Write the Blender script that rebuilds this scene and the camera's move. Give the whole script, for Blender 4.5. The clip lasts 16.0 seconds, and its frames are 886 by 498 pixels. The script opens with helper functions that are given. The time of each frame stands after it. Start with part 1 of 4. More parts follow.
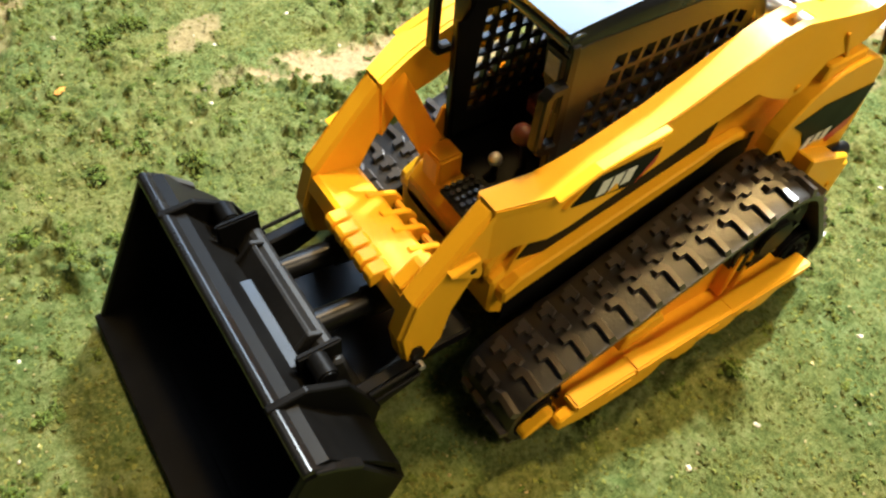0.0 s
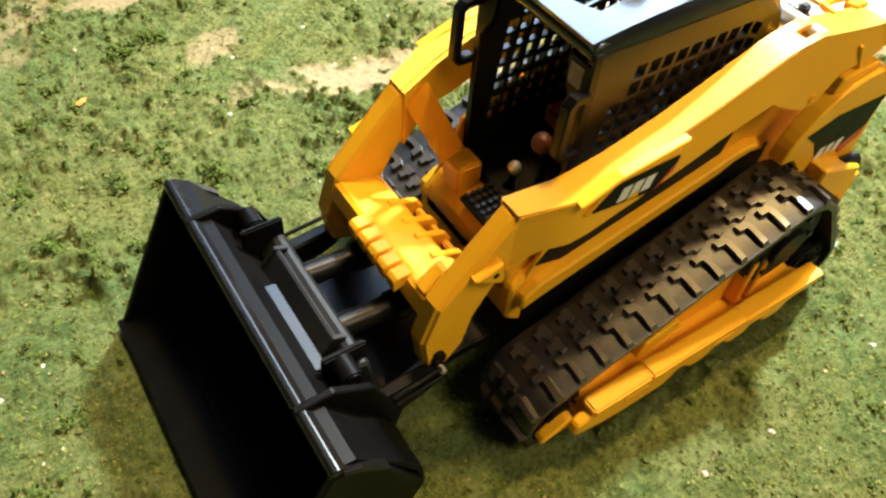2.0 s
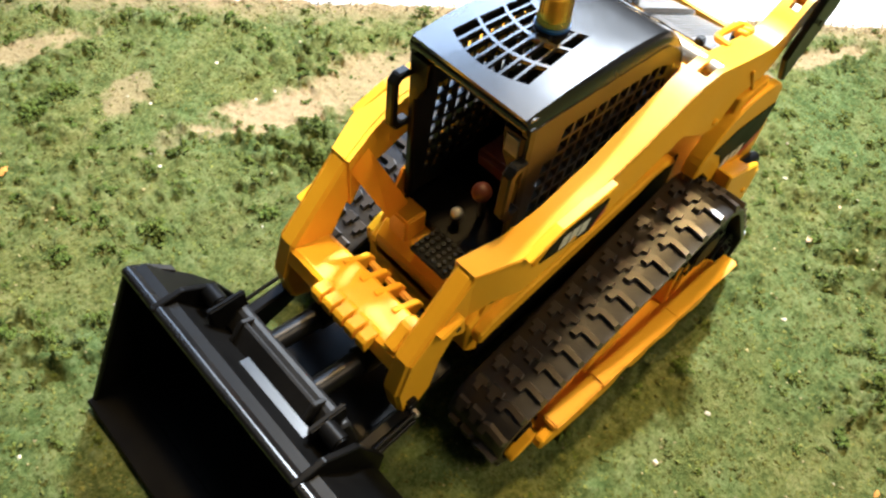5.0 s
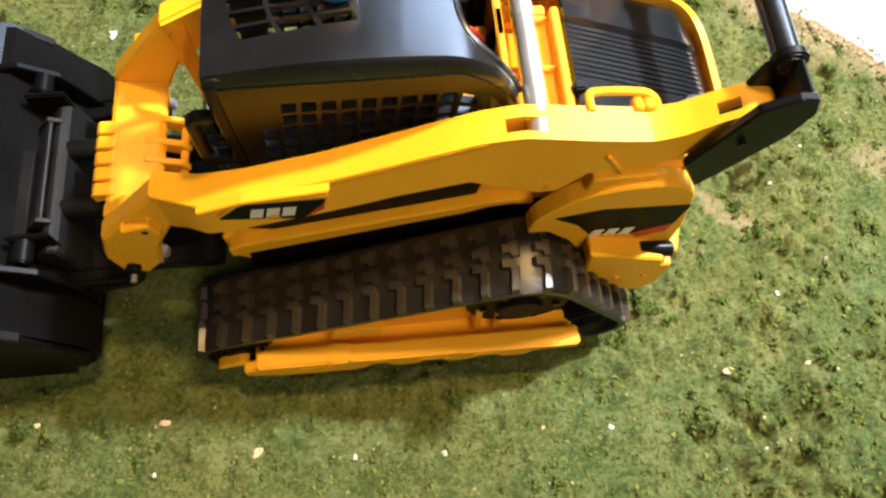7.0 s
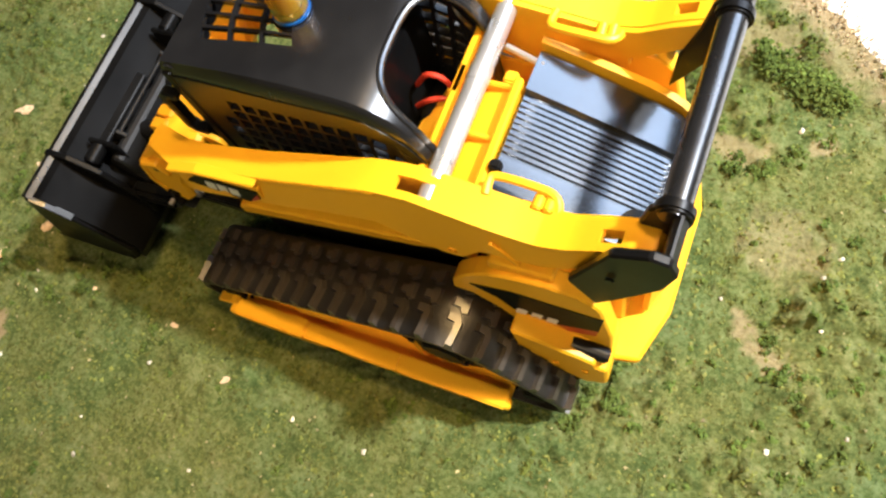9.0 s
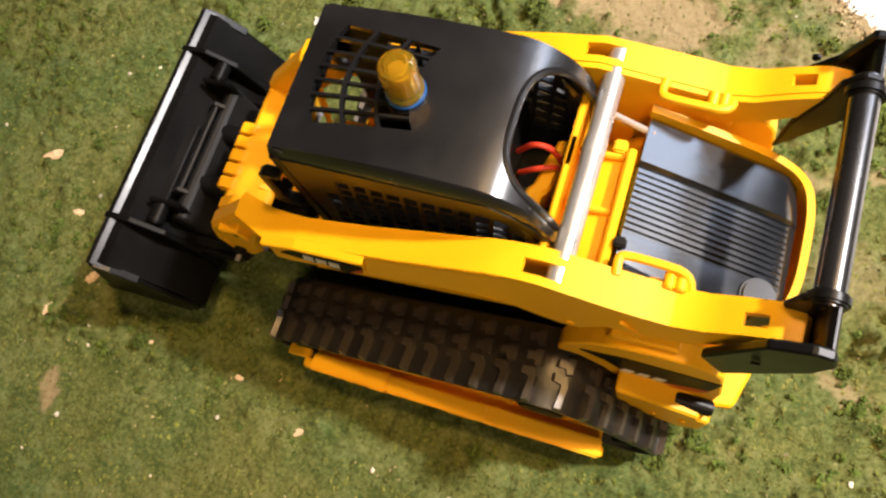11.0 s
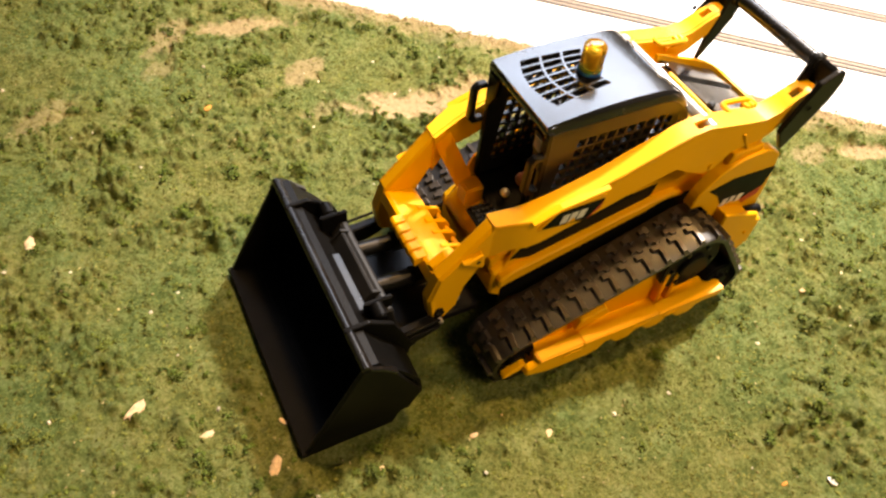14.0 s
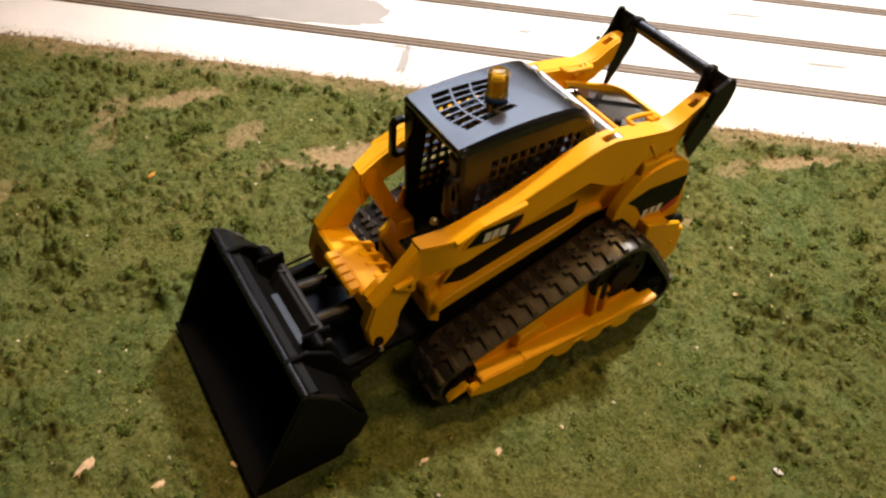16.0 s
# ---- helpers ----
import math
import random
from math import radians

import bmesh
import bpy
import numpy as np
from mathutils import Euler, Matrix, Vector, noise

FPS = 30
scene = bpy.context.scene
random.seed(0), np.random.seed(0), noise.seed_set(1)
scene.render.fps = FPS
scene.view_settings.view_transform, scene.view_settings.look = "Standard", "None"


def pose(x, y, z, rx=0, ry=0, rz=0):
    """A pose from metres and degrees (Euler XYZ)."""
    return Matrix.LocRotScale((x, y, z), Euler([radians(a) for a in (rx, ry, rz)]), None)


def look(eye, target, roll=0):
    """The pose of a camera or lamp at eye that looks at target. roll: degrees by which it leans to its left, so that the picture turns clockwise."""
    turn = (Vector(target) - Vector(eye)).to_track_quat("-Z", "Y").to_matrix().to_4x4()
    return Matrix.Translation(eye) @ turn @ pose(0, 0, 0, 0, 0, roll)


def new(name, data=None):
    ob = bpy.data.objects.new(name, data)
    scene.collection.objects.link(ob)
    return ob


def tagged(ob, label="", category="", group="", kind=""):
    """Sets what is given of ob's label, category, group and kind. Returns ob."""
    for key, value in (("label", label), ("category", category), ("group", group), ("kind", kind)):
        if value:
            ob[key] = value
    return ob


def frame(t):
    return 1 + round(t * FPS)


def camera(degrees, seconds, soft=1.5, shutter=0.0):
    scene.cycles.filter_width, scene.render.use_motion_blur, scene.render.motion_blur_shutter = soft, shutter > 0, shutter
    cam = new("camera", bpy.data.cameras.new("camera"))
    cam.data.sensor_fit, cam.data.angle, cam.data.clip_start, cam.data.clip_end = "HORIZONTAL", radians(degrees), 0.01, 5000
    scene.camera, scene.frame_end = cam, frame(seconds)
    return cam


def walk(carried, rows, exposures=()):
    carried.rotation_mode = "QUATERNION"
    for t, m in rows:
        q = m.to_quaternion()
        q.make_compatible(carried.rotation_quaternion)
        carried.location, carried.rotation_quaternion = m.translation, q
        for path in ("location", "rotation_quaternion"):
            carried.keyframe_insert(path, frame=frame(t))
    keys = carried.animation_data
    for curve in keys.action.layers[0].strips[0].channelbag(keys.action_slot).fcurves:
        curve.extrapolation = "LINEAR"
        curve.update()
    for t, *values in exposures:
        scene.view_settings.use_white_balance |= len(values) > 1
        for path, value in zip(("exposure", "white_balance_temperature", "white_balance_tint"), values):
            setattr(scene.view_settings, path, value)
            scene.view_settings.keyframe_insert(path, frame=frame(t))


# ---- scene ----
cam = camera(61.2, 16.0, soft=2.4)
ROWS = [
    (0.0, -0.1234, -0.1551, 0.2842, 38.83, -3.57, -33.36),
    (0.5, -0.1288, -0.1602, 0.2851, 40.47, -3.60, -33.92),
    (1.0, -0.1334, -0.1566, 0.2853, 40.21, -3.72, -33.27),
    (1.5, -0.1335, -0.1574, 0.2855, 40.38, -3.51, -33.05),
    (2.0, -0.1330, -0.1561, 0.2851, 40.07, -3.62, -33.13),
    (2.5, -0.1316, -0.1565, 0.2849, 39.96, -3.22, -32.91),
    (3.0, -0.1330, -0.1575, 0.2868, 40.36, -3.27, -32.71),
    (3.2, -0.1362, -0.1522, 0.2987, 40.53, -3.99, -32.49),
    (5.3, -0.1366, -0.1329, 0.3280, 36.76, -4.28, -43.15),
    (5.5, -0.1176, -0.1431, 0.3347, 35.58, -3.88, -39.61),
    (6.0, -0.0666, -0.1873, 0.3665, 32.64, -3.44, -26.37),
    (6.5, -0.0160, -0.1920, 0.3719, 27.92, -3.36, -14.19),
    (7.0, 0.0712, -0.1590, 0.3417, 21.82, -1.04, -5.24),
    (7.5, 0.1690, -0.1759, 0.3311, 24.90, 8.97, 13.09),
    (8.0, 0.1865, -0.1667, 0.3312, 23.89, 7.07, 22.59),
    (8.5, 0.1952, -0.1405, 0.3296, 22.87, 9.78, 23.86),
    (8.7, 0.2002, -0.1293, 0.3351, 22.41, 11.14, 22.69),
    (10.8, 0.1479, -0.1004, 0.3722, 19.37, 10.48, 18.28),
    (11.0, 0.1410, -0.1044, 0.3666, 19.04, 9.80, 17.84),
    (11.5, 0.1203, -0.1091, 0.3690, 20.04, 8.26, 15.62),
    (12.0, 0.0685, -0.1144, 0.3701, 19.39, 4.09, 6.98),
    (12.5, -0.0300, -0.1316, 0.3798, 23.14, -1.33, -10.98),
    (13.0, -0.0689, -0.1896, 0.3808, 29.38, 3.16, -23.43),
    (13.5, -0.1124, -0.2265, 0.3853, 32.34, 1.15, -25.49),
    (14.0, -0.1705, -0.2411, 0.3994, 38.83, -4.70, -26.32),
    (14.5, -0.1759, -0.2560, 0.3952, 43.29, -2.80, -29.32),
    (15.0, -0.1774, -0.2697, 0.3992, 44.03, -2.40, -30.22),
    (15.5, -0.1723, -0.2737, 0.4004, 44.63, -2.45, -30.59),
    (16.0, -0.1598, -0.2802, 0.3967, 44.53, -2.30, -31.24),
]
walk(cam, [(t, pose(x, y, z, a, b, c)) for t, x, y, z, a, b, c in ROWS], [(0.0, 0.30, 5950, 13), (3.2, 0.30, 5950, 13), (5.5, 0.06, 5580, 18), (6.5, -0.06, 5900, 20), (7.5, -0.18, 5800, 19), (8.5, -0.16, 5850, 19), (11.0, -0.5, 6600, 25), (12.5, -0.29, 7050, 26), (13.5, -0.1, 7400, 30), (14.0, 0.03, 7300, 26), (14.5, -0.42, 7150, 25), (15.0, -0.55, 7100, 26), (16.0, -1.0, 7000, 27)])  # EXPOSURES

# ---- world, lamps, exposure ----
U = 0.12  # metres per model unit; the loader is drawn in these units, front towards -x
world = bpy.data.worlds.new("world")
scene.world = world
world.use_nodes = True
world.node_tree.nodes["Background"].inputs[0].default_value = (0.9, 0.95, 1.0, 1)
world.node_tree.nodes["Background"].inputs[1].default_value = 0.2



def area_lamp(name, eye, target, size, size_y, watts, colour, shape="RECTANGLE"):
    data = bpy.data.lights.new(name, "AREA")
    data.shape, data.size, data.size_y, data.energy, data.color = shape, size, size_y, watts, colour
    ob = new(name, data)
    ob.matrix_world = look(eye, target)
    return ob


spot = bpy.data.lights.new("ceiling_spot", "SPOT")
spot.energy, spot.color, spot.shadow_soft_size, spot.spot_size, spot.spot_blend = 1370, (0.96, 1.0, 0.92), 0.09, radians(25), 1.0
new("ceiling_spot", spot).matrix_world = look((1.95, 0.90, 2.50), (0.35, 0.25, 0.0))
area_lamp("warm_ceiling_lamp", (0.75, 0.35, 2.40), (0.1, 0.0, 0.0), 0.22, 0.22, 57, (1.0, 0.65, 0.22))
WX0, WX1, WZ0, WZ1 = 0.5, 4.3, 2.4, 4.3  # unseen window in the north wall, added for the bluish roof reflections
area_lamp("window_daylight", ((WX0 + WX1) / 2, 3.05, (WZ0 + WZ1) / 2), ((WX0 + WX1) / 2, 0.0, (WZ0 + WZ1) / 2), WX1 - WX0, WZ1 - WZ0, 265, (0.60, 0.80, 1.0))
# added warm fill that brightens the near faces; no lamp is known there
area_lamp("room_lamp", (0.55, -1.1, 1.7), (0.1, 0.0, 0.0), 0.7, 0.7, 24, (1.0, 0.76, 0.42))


# ---- materials ----
def material(name, colour, rough=0.4, metal=0.0, vary=0.12, scale=60.0, bump=0.0, bump_scale=400.0, coat=0.0, random_by=None, second=None, second_scale=12.0, spec=0.5, spread=(0.55, 1.5)):
    m = bpy.data.materials.new(name)
    m.use_nodes = True
    nt = m.node_tree
    b = nt.nodes["Principled BSDF"]
    b.inputs["Roughness"].default_value, b.inputs["Metallic"].default_value = rough, metal
    b.inputs["Specular IOR Level"].default_value = spec
    b.inputs["Coat Weight"].default_value = coat
    co = nt.nodes.new("ShaderNodeTexCoord")
    n = nt.nodes.new("ShaderNodeTexNoise")
    n.inputs["Scale"].default_value, n.inputs["Detail"].default_value = scale, 6
    nt.links.new(co.outputs["Object"], n.inputs["Vector"])
    ramp = nt.nodes.new("ShaderNodeValToRGB")
    e = ramp.color_ramp.elements
    e[0].position, e[1].position = 0.3, 0.7
    e[0].color = (*[c * (1 - vary) for c in colour], 1)
    e[1].color = (*[min(1, c * (1 + vary)) for c in colour], 1)
    nt.links.new(n.outputs["Fac"], ramp.inputs["Fac"])
    out = ramp.outputs["Color"]
    if second:
        n2 = nt.nodes.new("ShaderNodeTexNoise")
        n2.inputs["Scale"].default_value, n2.inputs["Detail"].default_value = second_scale, 8
        nt.links.new(co.outputs["Object"], n2.inputs["Vector"])
        r2 = nt.nodes.new("ShaderNodeMapRange")
        r2.inputs[1].default_value, r2.inputs[2].default_value = 0.45, 0.68
        nt.links.new(n2.outputs["Fac"], r2.inputs[0])
        mix = nt.nodes.new("ShaderNodeMix")
        mix.data_type = "RGBA"
        nt.links.new(r2.outputs[0], mix.inputs[0])
        nt.links.new(out, mix.inputs[6])
        mix.inputs[7].default_value = (*second, 1)
        out = mix.outputs[2]
    if random_by:
        if random_by == "island":
            src = nt.nodes.new("ShaderNodeNewGeometry").outputs["Random Per Island"]
        else:
            src = nt.nodes.new("ShaderNodeObjectInfo").outputs["Random"]
        mr = nt.nodes.new("ShaderNodeMapRange")
        mr.inputs[3].default_value, mr.inputs[4].default_value = spread
        nt.links.new(src, mr.inputs[0])
        mul = nt.nodes.new("ShaderNodeVectorMath")
        mul.operation = "SCALE"
        nt.links.new(out, mul.inputs[0])
        nt.links.new(mr.outputs[0], mul.inputs["Scale"])
        out = mul.outputs[0]
    nt.links.new(out, b.inputs["Base Color"])
    rr = nt.nodes.new("ShaderNodeMapRange")
    rr.inputs[3].default_value, rr.inputs[4].default_value = max(0.03, rough - 0.1), min(1, rough + 0.12)
    nt.links.new(n.outputs["Fac"], rr.inputs[0])
    nt.links.new(rr.outputs[0], b.inputs["Roughness"])
    if bump:
        nb = nt.nodes.new("ShaderNodeTexNoise")
        nb.inputs["Scale"].default_value, nb.inputs["Detail"].default_value = bump_scale, 4
        nt.links.new(co.outputs["Object"], nb.inputs["Vector"])
        bp = nt.nodes.new("ShaderNodeBump")
        bp.inputs["Strength"].default_value, bp.inputs["Distance"].default_value = bump, 0.001
        nt.links.new(nb.outputs["Fac"], bp.inputs["Height"])
        nt.links.new(bp.outputs[0], b.inputs["Normal"])
    return m


YELLOW = material("yellow_plastic", (0.89, 0.45, 0.005), 0.40, spec=0.28, vary=0.03, scale=35, bump=0.03, bump_scale=700)
BLACK = material("black_plastic", (0.005, 0.005, 0.005), 0.32, spec=0.2, vary=0.25, scale=40, bump=0.02, bump_scale=900)
ROOF = material("black_roof_plastic", (0.010, 0.010, 0.0105), 0.24, spec=0.9, coat=0.2, vary=0.25, scale=30, bump=0.015, bump_scale=1500, second=(0.017, 0.017, 0.017), second_scale=25)
SIDE = material("black_side_plastic", (0.007, 0.007, 0.007), 0.34, spec=0.42, vary=0.25, scale=30, bump=0.02, bump_scale=1200)
HOOD = material("dark_grey_hood_plastic", (0.014, 0.015, 0.017), 0.17, spec=1.0, vary=0.2, scale=30, bump=0.02, bump_scale=900)
BUCKET = material("black_bucket_plastic", (0.004, 0.004, 0.004), 0.38, vary=0.3, scale=50, bump=0.03, bump_scale=800, second=(0.005, 0.005, 0.005), second_scale=60, spec=0.08)
GLOSS = material("glossy_black_lip", (0.006, 0.006, 0.006), 0.27, vary=0.2, scale=40, spec=0.36)
WORN = material("worn_black_plastic", (0.012, 0.012, 0.012), 0.5, vary=0.5, scale=90, spec=0.28, bump=0.1, bump_scale=500, second=(0.005, 0.005, 0.005), second_scale=45)
DECAL = material("dark_decal", (0.006, 0.008, 0.006), 0.45, vary=0.1, spec=0.07)
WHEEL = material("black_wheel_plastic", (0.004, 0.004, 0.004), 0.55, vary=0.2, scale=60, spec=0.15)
RED = material("red_decal", (0.5, 0.03, 0.01), 0.3, vary=0.1)
WHITE = material("white_print", (0.75, 0.75, 0.72), 0.35, vary=0.05)
SILVER = material("silver_rod", (0.72, 0.72, 0.70), 0.3, metal=0.75, vary=0.06, scale=80)
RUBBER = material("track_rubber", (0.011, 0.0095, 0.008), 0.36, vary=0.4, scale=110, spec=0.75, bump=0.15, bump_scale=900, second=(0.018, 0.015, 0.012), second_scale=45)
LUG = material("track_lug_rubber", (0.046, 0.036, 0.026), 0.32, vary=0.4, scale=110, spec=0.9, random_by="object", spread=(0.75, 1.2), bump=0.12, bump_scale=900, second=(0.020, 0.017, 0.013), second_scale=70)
BLUE = material("blue_ring", (0.01, 0.10, 0.35), 0.3)
REDWIRE = material("red_wire", (0.6, 0.05, 0.02), 0.35)
# rust tone paints the yellow parts' reflection into the dark seat and knob
SEAT = material("rust_reflection_plastic", (0.11, 0.028, 0.012), 0.4)
LABEL = material("grey_sticker", (0.24, 0.24, 0.24), 0.4, vary=0.3, scale=200)
AMBER = bpy.data.materials.new("amber_plastic")
AMBER.use_nodes = True
_b = AMBER.node_tree.nodes["Principled BSDF"]
_b.inputs["Base Color"].default_value = (1.0, 0.52, 0.02, 1)
_b.inputs["Roughness"].default_value = 0.06
_b.inputs["Transmission Weight"].default_value = 0.85
_b.inputs["IOR"].default_value = 1.45


# ---- mesh helpers (model units) ----
def part(name, bm, mat, parent=None, label="", smooth=False, kind=""):
    bmesh.ops.recalc_face_normals(bm, faces=bm.faces[:])
    for v in bm.verts:
        v.co *= U
    me = bpy.data.meshes.new(name)
    bm.to_mesh(me)
    bm.free()
    for p in me.polygons:
        p.use_smooth = smooth
    if smooth:
        me.set_sharp_from_angle(angle=radians(35))
    me.materials.append(mat)
    ob = new(name, me)
    if parent is not None:
        ob.parent = parent
        ob.matrix_parent_inverse = base_of(parent).inverted()
    return tagged(ob, label=label, kind=kind)


def base_of(ob):
    m = ob.matrix_basis.copy()
    if ob.parent is not None:
        m = base_of(ob.parent) @ ob.matrix_parent_inverse @ m
    return m


def bevel(bm, w, seg=2, angle=30):
    es = [e for e in bm.edges if len(e.link_faces) == 2 and e.calc_face_angle(0) > radians(angle)]
    if w > 0 and es:
        bmesh.ops.bevel(bm, geom=es, offset=w, segments=seg, affect="EDGES", clamp_overlap=True)
    return bm


def box(x0, x1, y0, y1, z0, z1, w=0.008, bm=None):
    b = bmesh.new()
    vs = [b.verts.new((x, y, z)) for x in (x0, x1) for y in (y0, y1) for z in (z0, z1)]
    for f in ((0, 1, 3, 2), (4, 6, 7, 5), (0, 4, 5, 1), (2, 3, 7, 6), (0, 2, 6, 4), (1, 5, 7, 3)):
        b.faces.new([vs[i] for i in f])
    bmesh.ops.recalc_face_normals(b, faces=b.faces[:])
    bevel(b, w)
    return join(bm, b)


def join(bm, b):
    if bm is None:
        return b
    me = bpy.data.meshes.new("tmp")
    b.to_mesh(me)
    b.free()
    bm.from_mesh(me)
    bpy.data.meshes.remove(me)
    return bm


def prism(poly, y0, y1, w=0.008, bm=None, axis="y"):
    """A polygon (x, z) pushed from y0 to y1; axis 'z': a polygon (x, y) pushed from z0 to z1; axis 'x': (y, z)."""
    b = bmesh.new()
    place = {"y": lambda p, h: (p[0], h, p[1]), "z": lambda p, h: (p[0], p[1], h), "x": lambda p, h: (h, p[0], p[1])}[axis]
    lo = [b.verts.new(place(p, y0)) for p in poly]
    hi = [b.verts.new(place(p, y1)) for p in poly]
    b.faces.new(lo)
    b.faces.new(hi[::-1])
    for i in range(len(poly)):
        j = (i + 1) % len(poly)
        b.faces.new((lo[i], hi[i], hi[j], lo[j]))
    bmesh.ops.recalc_face_normals(b, faces=b.faces[:])
    bevel(b, w, 1)
    return join(bm, b)


def ring(outer, inner, y0, y1, w=0.004):
    """A bent bar between two open outlines (x, z) of as many points, pushed from y0 to y1."""
    b = bmesh.new()
    vs = [[[b.verts.new((p[0], y, p[1])) for p in line] for line in (outer, inner)] for y in (y0, y1)]
    (a, c), (d, e) = vs
    n = len(outer)
    for i in range(n - 1):
        b.faces.new((a[i], a[i + 1], c[i + 1], c[i]))
        b.faces.new((d[i], e[i], e[i + 1], d[i + 1]))
        b.faces.new((a[i], d[i], d[i + 1], a[i + 1]))
        b.faces.new((c[i], c[i + 1], e[i + 1], e[i]))
    for i in (0, n - 1):
        b.faces.new((a[i], c[i], e[i], d[i]))
    bmesh.ops.recalc_face_normals(b, faces=b.faces[:])
    bevel(b, w, 1)
    return b


def rod(p0, p1, r, n=20, w=0.0, bm=None, r1=None):
    b = bmesh.new()
    p0, p1 = Vector(p0), Vector(p1)
    d = p1 - p0
    m = Matrix.Translation((p0 + p1) / 2) @ d.to_track_quat("Z", "Y").to_matrix().to_4x4()
    bmesh.ops.create_cone(b, cap_ends=True, segments=n, radius1=r, radius2=r if r1 is None else r1, depth=d.length, matrix=m)
    bevel(b, w, 2, 60)
    return join(bm, b)


def tube(path, r, n=10, bm=None):
    b = bmesh.new()
    path = [Vector(p) for p in path]
    rings = []
    for i, p in enumerate(path):
        d = (path[min(i + 1, len(path) - 1)] - path[max(i - 1, 0)]).normalized()
        q = d.to_track_quat("Z", "Y")
        rings.append([b.verts.new(p + q @ Vector((r * math.cos(a), r * math.sin(a), 0))) for a in [2 * math.pi * k / n for k in range(n)]])
    for r0, r1 in zip(rings, rings[1:]):
        for k in range(n):
            b.faces.new((r0[k], r0[(k + 1) % n], r1[(k + 1) % n], r1[k]))
    b.faces.new(rings[0][::-1])
    b.faces.new(rings[-1])
    return join(bm, b)


def arc(points, steps=4):
    """Rounds a path of points by Chaikin's corner cutting."""
    pts = [Vector(p) for p in points]
    for _ in range(steps):
        out = [pts[0]]
        for a, c in zip(pts, pts[1:]):
            out += [a * 0.75 + c * 0.25, a * 0.25 + c * 0.75]
        pts = out + [pts[-1]]
    return pts


def sheet(grid, thick, skip=lambda i, j: False, bm=None, w=0.0):
    """A sheet of quads through a grid of points, with cells left out, given a thickness."""
    b = bmesh.new()
    vs = [[b.verts.new(p) for p in row] for row in grid]
    for i in range(len(grid) - 1):
        for j in range(len(grid[0]) - 1):
            if not skip(i, j):
                b.faces.new((vs[i][j], vs[i + 1][j], vs[i + 1][j + 1], vs[i][j + 1]))
    bmesh.ops.delete(b, geom=[v for v in b.verts if not v.link_faces], context="VERTS")
    bmesh.ops.recalc_face_normals(b, faces=b.faces[:])
    bmesh.ops.solidify(b, geom=b.faces[:], thickness=thick)
    bevel(b, w, 1, 50)
    return join(bm, b)


def slab(grid, shift, skip=lambda i, j: False):
    """A sheet of quads with cells left out, thickened by a straight push."""
    b = bmesh.new()
    vs = [[b.verts.new(p) for p in row] for row in grid]
    for i in range(len(grid) - 1):
        for j in range(len(grid[0]) - 1):
            if not skip(i, j):
                b.faces.new((vs[i][j], vs[i + 1][j], vs[i + 1][j + 1], vs[i][j + 1]))
    bmesh.ops.delete(b, geom=[v for v in b.verts if not v.link_faces], context="VERTS")
    bmesh.ops.remove_doubles(b, verts=b.verts[:], dist=1e-5)
    old = b.faces[:]
    ret = bmesh.ops.duplicate(b, geom=b.verts[:] + b.edges[:] + old)
    twin = ret["vert_map"]
    new_verts = {v for v in ret["geom"] if isinstance(v, bmesh.types.BMVert)}
    for v in new_verts:
        v.co += Vector(shift)
    rims = [e for f in old for e in f.edges if len(e.link_faces) == 1]
    for e in rims:
        p, q = e.verts
        b.faces.new((p, q, twin[q], twin[p]))
    return b


def lerp_line(pts):
    """z as a function of x along a polyline."""
    xs, zs = [p[0] for p in pts], [p[1] for p in pts]
    return lambda x: float(np.interp(x, xs, zs))


# ---- the loader ----
loader = tagged(new("toy_loader"), "yellow and black plastic toy tracked loader standing on a grass mat", "toy loader")
loader.location = (0.5 * U, 0, 0)

# tracks: a rubber belt round two wheels, with lugs, and a yellow frame with a guard rail outside
TRACK_Y = (0.352, 0.615)  # inner and outer edge
WHEELS = ((-0.03, 0.160, 0.130), (0.965, 0.42, 0.200))  # x, z, radius: front idler, rear drive wheel


